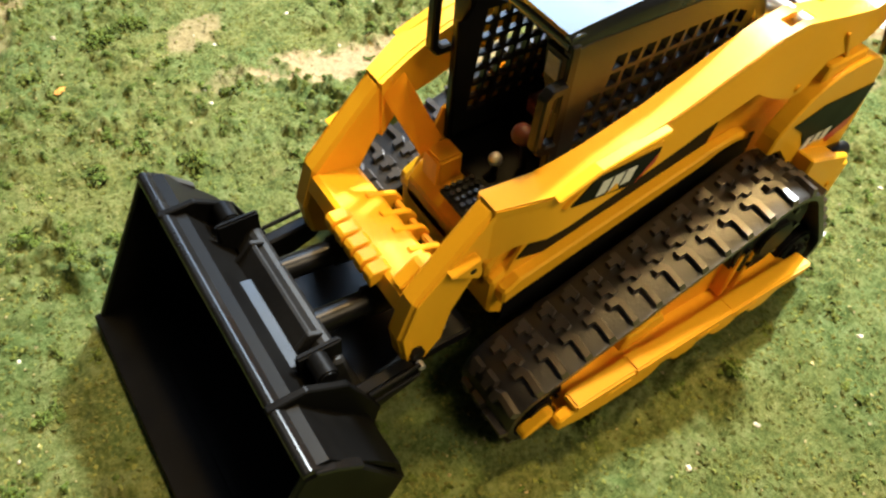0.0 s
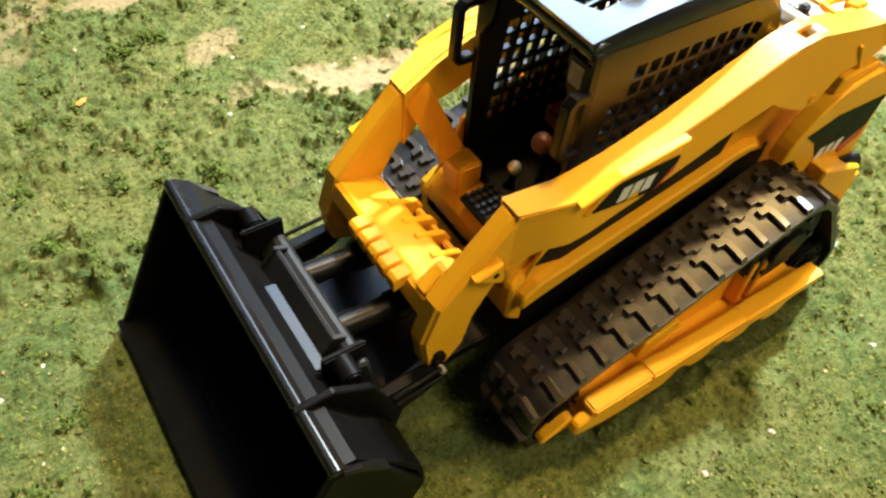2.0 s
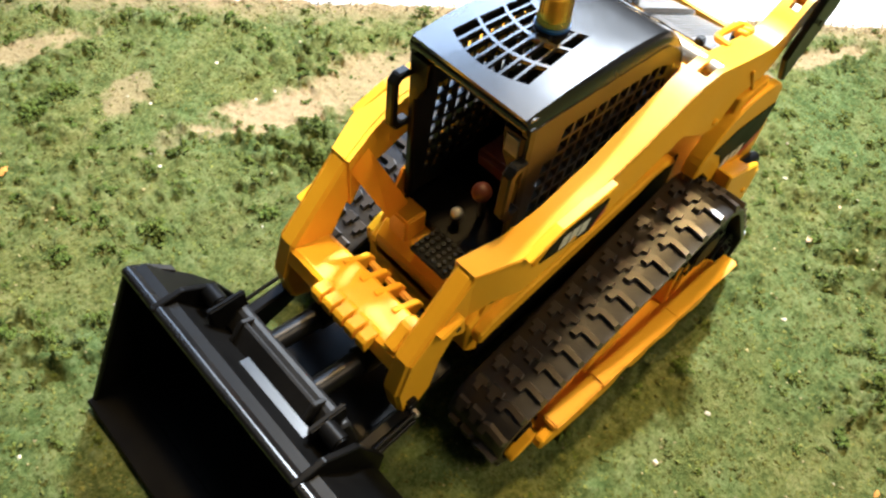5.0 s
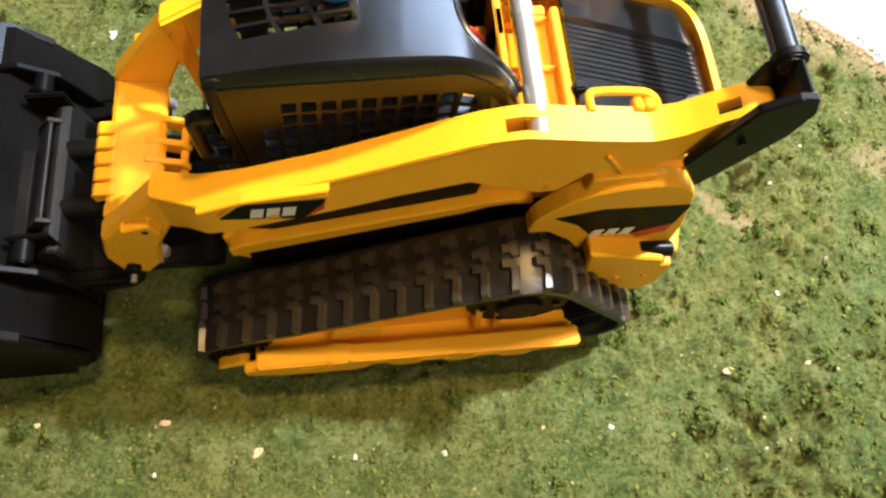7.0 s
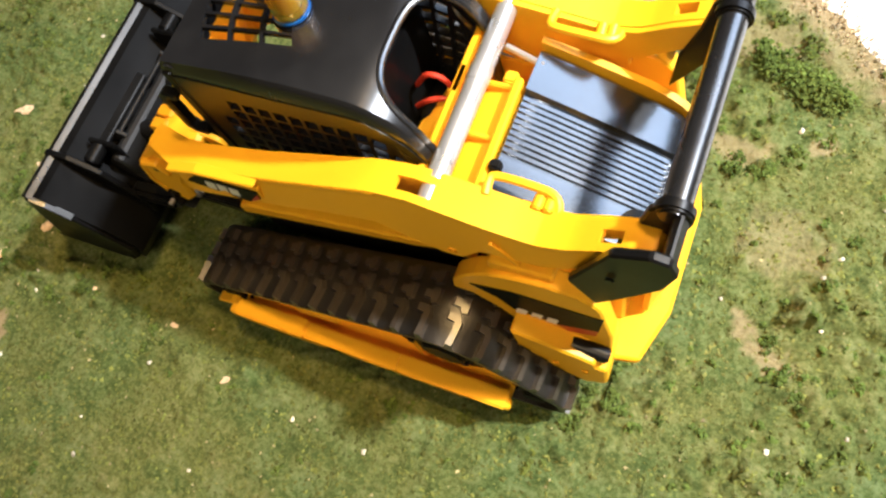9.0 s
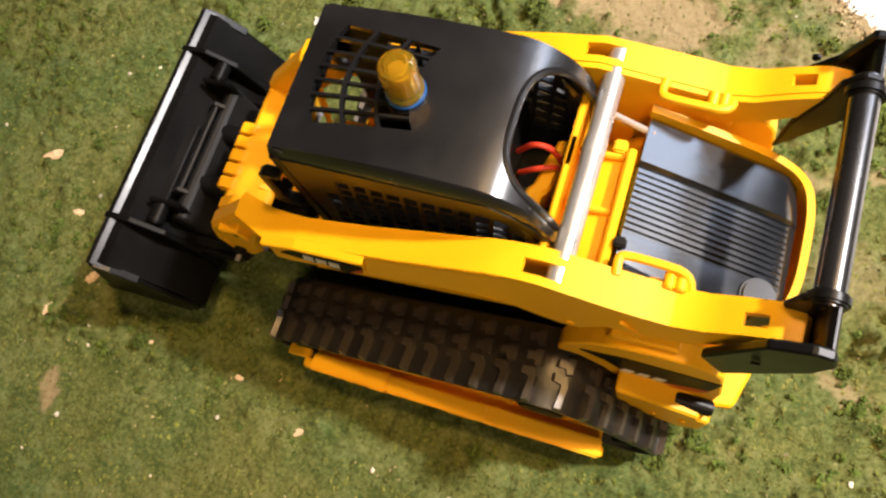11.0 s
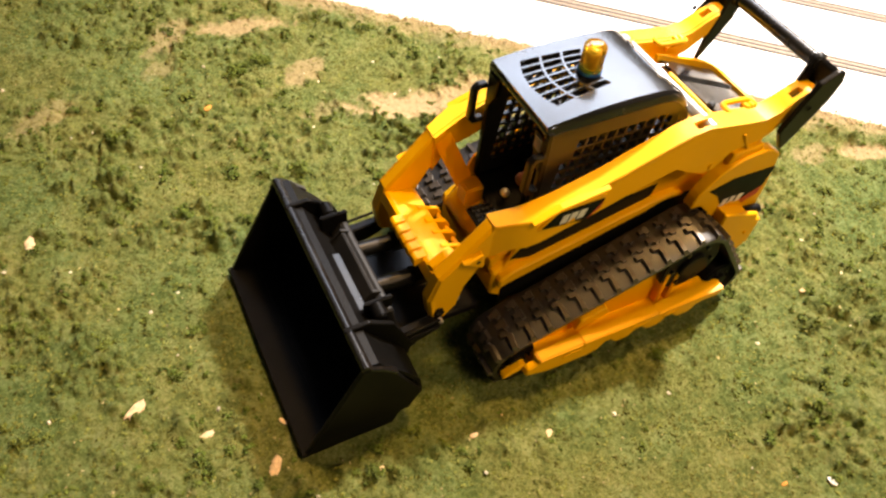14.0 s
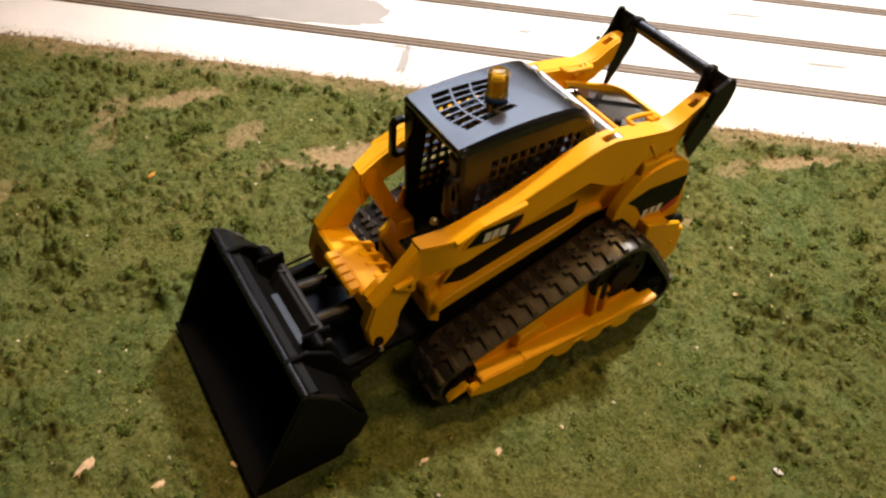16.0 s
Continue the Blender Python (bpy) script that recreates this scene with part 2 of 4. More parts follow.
def belt_path(step):
    """The closed middle line of the belt: points (x, z) and outward normals, evenly spaced."""
    (xa, za, ra), (xb, zb, rb) = WHEELS
    pts = []
    xc, zc, rc = 1.265, 0.145, 0.115  # lower rear roller
    circles = [(xa, za, ra), (xb, zb, rb), (xc, zc, rc)]
    n = len(circles)
    for k in range(n):  # clockwise seen from -y: front, top rear, lower rear
        x0, z0, r0 = circles[k]
        xn, zn, rn = circles[(k + 1) % n]
        xp, zp, rp = circles[k - 1]

        def tangent(x1, z1, r1, x2, z2, r2):
            d = math.hypot(x2 - x1, z2 - z1)
            base = math.atan2(z2 - z1, x2 - x1)
            return base + math.pi / 2 - math.asin((r2 - r1) / d) * -1
        a_in, a_out = tangent(xp, zp, rp, x0, z0, r0), tangent(x0, z0, r0, xn, zn, rn)
        while a_out > a_in:
            a_out -= 2 * math.pi
        for i in range(25):
            a = a_in + (a_out - a_in) * i / 24
            pts.append((x0 + r0 * math.cos(a), z0 + r0 * math.sin(a)))
    pts.append(pts[0])
    p = np.array(pts)
    seg = np.hypot(*(p[1:] - p[:-1]).T)
    s = np.concatenate([[0], np.cumsum(seg)])
    n = round(s[-1] / step)
    t = np.arange(n) * s[-1] / n
    xz = np.stack([np.interp(t, s, p[:, 0]), np.interp(t, s, p[:, 1])], 1)
    d = np.roll(xz, -1, 0) - np.roll(xz, 1, 0)
    d /= np.hypot(*d.T)[:, None]
    return xz, np.stack([-d[:, 1], d[:, 0]], 1), d


def lug_mesh(poly, height):
    """A tread lug: a polygon (along, across) with sloped flanks, standing on the belt."""
    b = bmesh.new()
    c = [sum(p[k] for p in poly) / len(poly) for k in (0, 1)]
    lo = [b.verts.new((p[0], p[1], -0.004)) for p in poly]
    hi = [b.verts.new((c[0] + (p[0] - c[0]) * 0.78, c[1] + (p[1] - c[1]) * 0.90, height)) for p in poly]
    b.faces.new(hi)
    for i in range(len(poly)):
        j = (i + 1) % len(poly)
        b.faces.new((lo[i], lo[j], hi[j], hi[i]))
    bmesh.ops.recalc_face_normals(b, faces=b.faces[:])
    for v in b.verts:
        v.co *= U
    me = bpy.data.meshes.new("tread_lug")
    b.to_mesh(me)
    b.free()
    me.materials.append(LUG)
    return me


LUGS = [  # outer hooked bar, middle and inner stepped blocks
    lug_mesh([(0.034, -0.052), (-0.012, -0.052), (-0.028, -0.022), (-0.020, 0.064), (0.008, 0.064), (0.000, 0.004), (0.002, -0.020), (0.034, -0.024)], 0.022),
    lug_mesh([(0.030, -0.026), (-0.002, -0.026), (-0.002, -0.038), (-0.034, -0.038), (-0.034, 0.018), (-0.010, 0.024), (-0.002, 0.004), (0.030, 0.004)], 0.018),
    lug_mesh([(0.034, -0.022), (0.004, -0.022), (0.004, -0.034), (-0.028, -0.034), (-0.028, 0.014), (0.000, 0.022), (0.004, 0.006), (0.034, 0.006)], 0.018),
]


def build_track(side):
    y_in, y_out = TRACK_Y
    xz, nrm, tan = belt_path(0.022)
    b = bmesh.new()
    rings = []
    for (x, z), (nx, nz) in zip(xz, nrm):
        ring = []
        for y, h in ((y_in, -0.014), (y_in, 0.008), (y_in + 0.012, 0.014), (y_out - 0.012, 0.014), (y_out, 0.008), (y_out, -0.014)):
            ring.append(b.verts.new((x + nx * h, side * y, z + nz * h)))
        rings.append(ring)
    n = len(rings)
    for i in range(n):
        r0, r1 = rings[i], rings[(i + 1) % n]
        for k in range(6):
            b.faces.new((r0[k], r0[(k + 1) % 6], r1[(k + 1) % 6], r1[k]))
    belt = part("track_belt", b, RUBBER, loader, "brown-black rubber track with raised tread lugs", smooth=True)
    xz, nrm, tan = belt_path(0.094)
    for i, ((x, z), (nx, nz), (tx, tz)) in enumerate(zip(xz, nrm, tan)):
        # local x runs to the front on top, y across to the outside, z out of the belt
        ax = Vector((-tx, 0, -tz))
        az = Vector((nx, 0, nz))
        ay = Vector((0, side, 0))
        for me, across in zip(LUGS, (0.183, 0.108, 0.042)):
            ob = new("tread_lug", me)
            o = Vector((x, side * (y_in + across + 0.015), z)) + az * 0.012
            m = Matrix((ax, ay, az)).transposed().to_4x4()
            m.translation = o * U
            ob.parent = belt
            ob.matrix_parent_inverse = base_of(belt).inverted()
            ob.matrix_basis = m
    # wheels
    ym = (y_in + y_out) / 2
    for x, z, r in ((-0.03, 0.16, 0.112), (0.965, 0.42, 0.182), (1.265, 0.145, 0.098)):
        w = part("track_wheel", rod((x, side * (y_in + 0.02), z), (x, side * (y_out - 0.03), z), r, 36, 0.01), WHEEL, loader, "black plastic track wheel", smooth=True)
        part("hub", rod((x, side * (y_out - 0.035), z), (x, side * (y_out - 0.006), z), r * 0.45, 24, 0.006), WHEEL, w, smooth=True)
        for k in range(6):
            a = k * math.pi / 3
            c = (x + r * 0.68 * math.cos(a), side * (y_out - 0.03), z + r * 0.68 * math.sin(a))
            part("bolt", rod((c[0], side * (y_out - 0.035), c[2]), (c[0], side * (y_out - 0.016), c[2]), r * 0.07, 6), BLACK, w)
    for x in (0.26, 0.48, 0.70, 0.92):
        part("track_roller", rod((x, side * (y_in + 0.03), 0.085), (x, side * (y_out - 0.02), 0.085), 0.062, 24, 0.006), WHEEL, loader, "black plastic track roller", smooth=True)
    # yellow frame inside the belt and guard rail outside
    fr = part("track_frame", prism([(0.06, 0.12), (0.16, 0.27), (0.60, 0.42), (0.80, 0.47), (0.93, 0.42), (1.10, 0.22), (1.10, 0.12)], side * 0.40, side * 0.545, 0.008), YELLOW, loader, "yellow plastic track frame")
    part("strut", box(0.82, 0.845, side * 0.54, side * 0.59, 0.16, 0.40, 0.004), YELLOW, fr)
    part("strut", box(0.89, 0.915, side * 0.54, side * 0.59, 0.16, 0.40, 0.004), YELLOW, fr)
    part("carrier_block", prism([(0.30, 0.22), (0.32, 0.30), (0.46, 0.335), (0.50, 0.27)], side * 0.54, side * 0.60, 0.006), YELLOW, fr)
    # skirt with four downward bumps, and a stepped ledge along its top
    rail = [(-0.02, 0.125), (-0.015, 0.180), (0.10, 0.226), (1.18, 0.222), (1.205, 0.205), (1.205, 0.160), (1.19, 0.150), (1.07, 0.152)]
    for c in (0.965, 0.765, 0.565):
        rail += [(c + 0.075, 0.142), (c + 0.055, 0.108), (c + 0.03, 0.094), (c - 0.03, 0.094), (c - 0.055, 0.108), (c - 0.075, 0.142)]
    rail += [(0.45, 0.142), (0.42, 0.100), (0.38, 0.082), (0.20, 0.078), (0.10, 0.088)]
    gr = part("guard_rail", prism(rail, side * 0.640, side * 0.682, 0.008), YELLOW, loader, "yellow plastic guard rail with a wavy lower edge")
    for x0, x1, top, w in ((0.04, 0.300, 0.236, 0.001), (0.292, 0.368, 0.245, 0.004), (0.362, 0.768, 0.234, 0.0), (0.760, 1.195, 0.231, 0.002)):
        part("rail_cap", box(x0, x1, side * (0.622 - w), side * (0.688 + w), 0.198, top, 0.007), YELLOW, gr)
    for c in (0.24, 0.665, 0.865):
        part("rail_step", prism([(c - 0.06, 0.165), (c - 0.05, 0.185), (c + 0.05, 0.185), (c + 0.06, 0.165)], side * 0.680, side * 0.689, 0.003), YELLOW, gr)
    part("rail_tip", prism([(-0.125, 0.105), (-0.115, 0.128), (-0.03, 0.175), (0.0, 0.175), (0.0, 0.14), (-0.06, 0.125)], side * 0.60, side * 0.645, 0.006), YELLOW, gr)
    part("rail_ledge", box(0.02, 1.19, side * 0.535, side * 0.64, 0.135, 0.155, 0.004), YELLOW, gr)


for side in (-1, 1):
    build_track(side)

# chassis between the tracks
chassis = part("chassis", prism([(-0.03, 0.30), (-0.03, 0.46), (0.05, 0.52), (0.86, 0.53), (0.90, 0.72), (1.10, 0.86), (1.50, 0.80), (1.50, 0.30), (1.38, 0.20), (0.10, 0.20)], -0.275, 0.275, 0.01), YELLOW, loader, "yellow plastic chassis")
for side in (-1, 1):
    part("side_panel", prism([(-0.02, 0.40), (0.02, 0.49), (0.12, 0.72), (0.40, 0.83), (0.86, 0.86), (0.90, 0.70), (0.90, 0.52), (0.06, 0.36)], side * 0.262, side * 0.2745, 0.0), YELLOW, chassis)
    part("body_ledge", prism([(-0.01, 0.385), (-0.01, 0.445), (0.05, 0.485), (0.78, 0.66), (0.88, 0.685), (0.95, 0.69), (1.02, 0.67), (1.02, 0.64), (0.95, 0.655), (0.88, 0.645), (0.80, 0.61), (0.06, 0.41)], side * 0.270, side * 0.318, 0.008), YELLOW, chassis, "yellow ledge above the track")
    part("black_stripe", prism([(0.05, 0.545), (0.12, 0.63), (0.40, 0.70), (0.62, 0.728), (0.855, 0.762), (0.835, 0.672), (0.16, 0.515)], side * 0.274, side * 0.2785, 0), DECAL, chassis, "black stripe decal")
    part("side_wall", prism([(0.70, 0.66), (0.72, 0.84), (0.80, 0.93), (1.05, 0.90), (1.05, 0.66), (0.80, 0.70)], side * 0.266, side * 0.277, 0.0), YELLOW, chassis)
    # black sheet laid over the yellow chassis side below the ledge
    part("underbody_panel", prism([(0.03, 0.22), (0.04, 0.40), (0.80, 0.60), (1.12, 0.60), (1.12, 0.22)], side * 0.268, side * 0.281, 0.0), WHEEL, chassis, "black sheet over the chassis side behind the track")


# lift arms: outer and inner plate with a pierced top plate between them
top_z = lerp_line([(-0.12, 0.91), (0.02, 0.945), (0.17, 0.99), (0.39, 1.03), (0.80, 1.145), (0.93, 1.165), (1.28, 1.11), (1.36, 1.125), (1.45, 1.175), (1.52, 1.205), (1.575, 1.20)])
low_z = lerp_line([(-0.12, 0.70), (-0.02, 0.79), (0.09, 0.80), (0.58, 0.945), (0.79, 0.985), (0.90, 0.92), (0.99, 0.885), (1.05, 0.89), (1.12, 0.985), (1.285, 0.99), (1.29, 0.99), (1.36, 1.01), (1.53, 1.12), (1.575, 1.14)])
out_y = lerp_line([(-0.12, 0.325), (0.02, 0.402), (0.45, 0.404), (0.85, 0.390), (1.16, 0.392), (1.30, 0.386), (1.42, 0.374), (1.575, 0.362)])
in_y = lerp_line([(-0.12, 0.262), (0.02, 0.302), (0.15, 0.320), (0.24, 0.316), (0.45, 0.305), (0.85, 0.285), (1.575, 0.29)])
ARM_X = [-0.12, -0.05, 0.02, 0.09, 0.17, 0.28, 0.39, 0.50, 0.58, 0.66, 0.74, 0.79, 0.83, 0.88, 0.93, 0.99, 1.05, 1.12, 1.20, 1.275, 1.285, 1.32, 1.36, 1.40, 1.44, 1.495, 1.525, 1.575]


def build_arm(side):
    tuck = lerp_line([(-0.12, 0.0), (0.05, 0.022), (0.80, 0.024), (1.28, 0.012), (1.575, 0.0)])
    g = [[(x, side * (out_y(x) - tuck(x) * k / 3), low_z(x) + (top_z(x) - low_z(x)) * k / 3) for k in range(4)] for x in ARM_X]
    arm = part("lift_arm", sheet(g, 0.02), YELLOW, loader, "yellow plastic lift arm", smooth=True)
    g = [[(x, side * in_y(x), z) for z in np.linspace(low_z(x), top_z(x), 4)] for x in ARM_X]
    part("inner_arm_plate", sheet(g, 0.02), YELLOW, arm, smooth=True)
    g = []
    for x in ARM_X:
        yo, yi = out_y(x) - tuck(x) + 0.002, in_y(x) - 0.002
        g.append([(x, side * y, top_z(x) + 0.004) for y in (yi, yi + 0.022, yo - 0.024, yo)])
    hole = {ARM_X.index(0.88), ARM_X.index(0.93), ARM_X.index(1.44)}
    part("top_plate", sheet(g, 0.02, lambda i, j: j == 1 and i in hole), YELLOW, arm, smooth=True)
    part("diagonal_rib", prism([(1.155, 1.07), (1.165, 1.075), (1.235, 0.965), (1.225, 0.955)], side * 0.384, side * 0.3955, 0.002), YELLOW, arm)
    part("arm_end", rod((1.565, side * 0.288, 1.168), (1.565, side * 0.366, 1.168), 0.035, 20, 0.004), YELLOW, arm, smooth=True)
    g = [[(x, side * (out_y(x) - tuck(x) + 0.005), top_z(x) - d) for d in (0.024, 0.002)] for x in ARM_X if x <= 0.83]
    part("edge_rim", sheet(g, 0.008), YELLOW, arm)
    # front leg
    leg = [(-0.12, 0.908), (-0.36, 0.645), (-0.405, 0.50), (-0.385, 0.36), (-0.31, 0.325), (-0.245, 0.40), (-0.215, 0.53), (-0.12, 0.70), (-0.06, 0.76), (-0.06, 0.918)]
    part("front_leg", prism(leg, side * 0.252, side * 0.326, 0.012), YELLOW, arm)
    part("leg_rim", ring([(-0.112, 0.905), (-0.352, 0.643), (-0.396, 0.50), (-0.378, 0.366)], [(-0.112, 0.872), (-0.330, 0.634), (-0.372, 0.50), (-0.356, 0.372)], side * 0.324, side * 0.3315, 0.003), YELLOW, arm)
    part("gusset", prism([(-0.265, 0.745), (-0.168, 0.778), (-0.152, 0.70), (-0.165, 0.682)], side * 0.32, side * 0.358, 0.006), YELLOW, arm)
    part("hole", rod((-0.19, side * 0.355, 0.735), (-0.19, side * 0.3588, 0.735), 0.011, 14), BLACK, arm, smooth=True)
    part("pivot_pin", rod((-0.345, side * 0.32, 0.40), (-0.345, side * 0.345, 0.40), 0.026, 18, 0.004), BLACK, arm, "black pivot pin", smooth=True)
    for x, z in ((-0.232, 0.415), (-0.262, 0.365)):
        part("pin_cap", rod((x - 0.03, side * 0.287, z), (x + 0.012, side * 0.287, z + 0.004), 0.022, 16, 0.006), LABEL, arm, "light grey pin cap", smooth=True)
    # raised rim round the badge, the badge itself and its blocks of lettering
    yb = 0.42
    part("badge_rim", prism([(0.02, 0.947), (0.16, 0.998), (0.405, 1.032), (0.395, 1.016), (0.17, 0.982), (0.04, 0.935)], side * 0.372, side * 0.412, 0.004), YELLOW, arm)
    part("badge_pad", prism([(0.06, 0.885), (0.14, 0.975), (0.395, 0.99), (0.385, 0.92), (0.31, 0.858)], side * 0.372, side * 0.4035, 0.003), YELLOW, arm)
    badge = part("badge", prism([(0.078, 0.895), (0.15, 0.968), (0.385, 0.972), (0.375, 0.92), (0.31, 0.866)], side * 0.398, side * 0.4085, 0), DECAL, arm, "dark badge with pale blocks and a red corner")
    part("red_corner", prism([(0.315, 0.870), (0.375, 0.92), (0.382, 0.958), (0.345, 0.912)], side * 0.405, side * 0.4092, 0), RED, badge)
    for x in (0.162, 0.207, 0.252):
        part("pale_block", prism([(x, 0.893), (x + 0.014, 0.946), (x + 0.050, 0.946), (x + 0.036, 0.893)], side * 0.405, side * 0.4098, 0), WHITE, badge)
    part("amber_triangle", prism([(0.200, 0.884), (0.250, 0.884), (0.236, 0.912)], side * 0.405, side * 0.4104, 0), YELLOW, badge)
    part("screw", rod((1.02, side * 0.38, 0.915), (1.02, side * 0.396, 0.915), 0.016, 14, 0.003), YELLOW, arm, smooth=True)
    # loop handle on the inner edge of the arm
    part("loop_handle", tube(arc([(1.12, side * 0.285, 1.135), (1.115, side * 0.242, 1.14), (1.125, side * 0.226, 1.14), (1.22, side * 0.226, 1.132), (1.30, side * 0.23, 1.12), (1.315, side * 0.285, 1.10)], 2), 0.013, 8), YELLOW, arm, smooth=True)
    part("loop_rib", box(1.20, 1.29, side * 0.25, side * 0.29, 1.06, 1.09, 0.006), YELLOW, arm)
    for x in (1.255, 1.285):
        part("loop_knuckle", rod((x, side * 0.235, 1.105), (x, side * 0.285, 1.115), 0.017, 14, 0.004), YELLOW, arm, smooth=True)
    return arm


ARMS = [build_arm(s) for s in (-1, 1)]
fv = [(-0.04, 0.235, 0.935), (0.02, 0.096, 0.75), (-0.04, 0.126, 0.675), (-0.11, 0.245, 0.86)]
b = bmesh.new()
b.faces.new([b.verts.new(p) for p in fv])
bmesh.ops.solidify(b, geom=b.faces[:], thickness=0.015)
part("inner_flap", b, YELLOW, ARMS[1])

ARMS[1].location.y += 0.024 * U

# cross member between the legs, with a stepped pad and fins behind
xbar = part("cross_member", prism([(-0.385, 0.56), (-0.36, 0.635), (-0.20, 0.60), (-0.19, 0.565), (-0.30, 0.50)], -0.30, 0.30, 0.012), YELLOW, loader, "yellow cross member joining the lift arms")
for i in range(5):
    y = 0.115 - i * 0.058
    part("pad_step", prism([(-0.408, 0.585), (-0.410, 0.628), (-0.396, 0.642), (-0.345, 0.639), (-0.320, 0.618)], y - 0.05, y - 0.004, 0.003), YELLOW, xbar)
for y in (0.135, 0.045, -0.03, -0.12):
    part("fin", prism([(-0.25, 0.59), (-0.25, 0.62), (-0.14, 0.575), (-0.115, 0.535), (-0.15, 0.51), (-0.22, 0.55)], y - 0.012, y + 0.012, 0.004), YELLOW, xbar)
part("fin_bar", box(-0.155, -0.13, -0.13, 0.145, 0.515, 0.545, 0.006), YELLOW, xbar)
for side in (-1,):
    b = prism([(-0.365, 0.64), (-0.285, 0.70), (-0.235, 0.69), (-0.215, 0.62), (-0.24, 0.585)], side * 0.20, side * 0.254, 0.008)
    part("corner_web", b, YELLOW, xbar)

# hydraulic rams under the cross member
for y in (0.11, -0.12):
    ram = part("hydraulic_ram", rod((-0.60, y, 0.47), (-0.30, y, 0.44), 0.040, 20, 0.004), BLACK, loader, "black hydraulic ram", smooth=True)
    part("ram_barrel", rod((-0.40, y, 0.45), (-0.10, y, 0.42), 0.050, 20, 0.004), BLACK, ram, smooth=True)
    part("ram_eye", rod((-0.61, y - 0.03, 0.47), (-0.61, y + 0.03, 0.47), 0.04, 18, 0.004), BLACK, ram, smooth=True)
part("coupler_floor", box(-0.60, -0.08, -0.27, 0.27, 0.20, 0.25, 0.006), BLACK, loader, "black plate under the rams")
part("quick_coupler", prism([(-0.66, 0.46), (-0.60, 0.52), (-0.565, 0.51), (-0.53, 0.30), (-0.42, 0.12), (-0.56, 0.10)], -0.30, 0.30, 0.01), WORN, loader, "worn black quick coupler plate")
for side in (-1, 1):
    part("coupler_link", prism([(-0.60, 0.20), (-0.58, 0.36), (-0.36, 0.38), (-0.32, 0.34), (-0.36, 0.29)], side * 0.31, side * 0.36, 0.008), BLACK, loader, "black coupler link")
    for dz in (0.0, -0.055):
        part("link_rod", rod((-0.53, side * 0.372, 0.375 + dz), (-0.355, side * 0.368, 0.395 + dz), 0.008, 10, 0.002), BLACK, loader, "thin black link rod", smooth=True)
    part("link_bolt", rod((-0.350, side * 0.35, 0.380), (-0.350, side * 0.378, 0.380), 0.012, 14, 0.003), SILVER, loader, "silver link bolt", smooth=True)

# bucket
bucket = part("bucket", sheet([[(x, y, z) for y in np.linspace(-0.565, 0.575, 9)] for x, z in
              ((-1.12, 0.015), (-0.90, 0.018), (-0.72, 0.03), (-0.60, 0.08), (-0.545, 0.18), (-0.56, 0.28), (-0.63, 0.39), (-0.72, 0.50), (-0.765, 0.565), (-0.825, 0.575))], 0.018, w=0.0), BUCKET, loader, "black plastic loader bucket", smooth=True)
cheek = [(-1.12, 0.005), (-0.83, 0.58), (-0.765, 0.57), (-0.68, 0.48), (-0.54, 0.22), (-0.60, 0.09), (-0.64, 0.10), (-0.68, 0.0)]
for y0, y1 in ((-0.585, -0.56), (0.57, 0.595)):
    part("bucket_cheek", prism(cheek, y0, y1, 0.006), BUCKET, bucket)
part("bucket_top_lip", prism([(-0.834, 0.572), (-0.833, 0.592), (-0.824, 0.602), (-0.808, 0.603), (-0.736, 0.546), (-0.742, 0.530), (-0.80, 0.56)], -0.58, 0.59, 0.003), GLOSS, bucket)
part("back_pad", prism([(-0.732, 0.506), (-0.728, 0.519), (-0.672, 0.508), (-0.672, 0.482)], -0.25, 0.10, 0.004), GLOSS, bucket, "smooth black pad")
part("cutting_edge", prism([(-1.135, 0.003), (-1.13, 0.022), (-0.98, 0.03), (-0.98, 0.003)], -0.585, 0.595, 0.003), BUCKET, bucket)
for y in (-0.5725, 0.5825):
    part("cheek_rim", prism([(-0.80, 0.592), (-0.745, 0.556), (-0.665, 0.475), (-0.675, 0.465), (-0.75, 0.54), (-0.80, 0.575)], y - 0.016, y + 0.016, 0.003), GLOSS, bucket)
for y in (-0.375, 0.39):
    part("bucket_rib", prism([(-0.835, 0.575), (-0.835, 0.605), (-0.72, 0.61), (-0.60, 0.53), (-0.50, 0.30), (-0.53, 0.20), (-0.60, 0.35)], y - 0.012, y + 0.012, 0.004), BUCKET, bucket)
    s = 1 if y < 0 else -1
    part("latch_barrel", rod((-0.645, y + s * 0.02, 0.555), (-0.645, y + s * 0.10, 0.555), 0.033, 20, 0.006), BUCKET, bucket, smooth=True)
    part("latch_plate", box(-0.70, -0.56, y + s * 0.10, y + s * 0.12, 0.44, 0.58, 0.006), BUCKET, bucket)
    part("latch_lever", box(-0.60, -0.565, y + s * 0.11, y + s * 0.22, 0.44, 0.475, 0.006), BUCKET, bucket)
mount = part("mount_plate", prism([(-0.700, 0.455), (-0.622, 0.538), (-0.606, 0.530), (-0.684, 0.440)], -0.20, 0.21, 0.006), WORN, bucket, "worn black mounting plate")
for y in (-0.19, 0.20):
    part("plate_edge", prism([(-0.706, 0.458), (-0.626, 0.545), (-0.580, 0.525), (-0.66, 0.43)], y - 0.009, y + 0.009, 0.003), WORN, mount)

# cab: roof shell with a fan-shaped grille, side walls pierced by rows of openings, posts
FAN_Y, FAN_X = 0.022, (0.230, 0.321, 0.333, 0.424, 0.436, 0.525)  # middle line; the rows' ends
ROOF_Z = 1.31
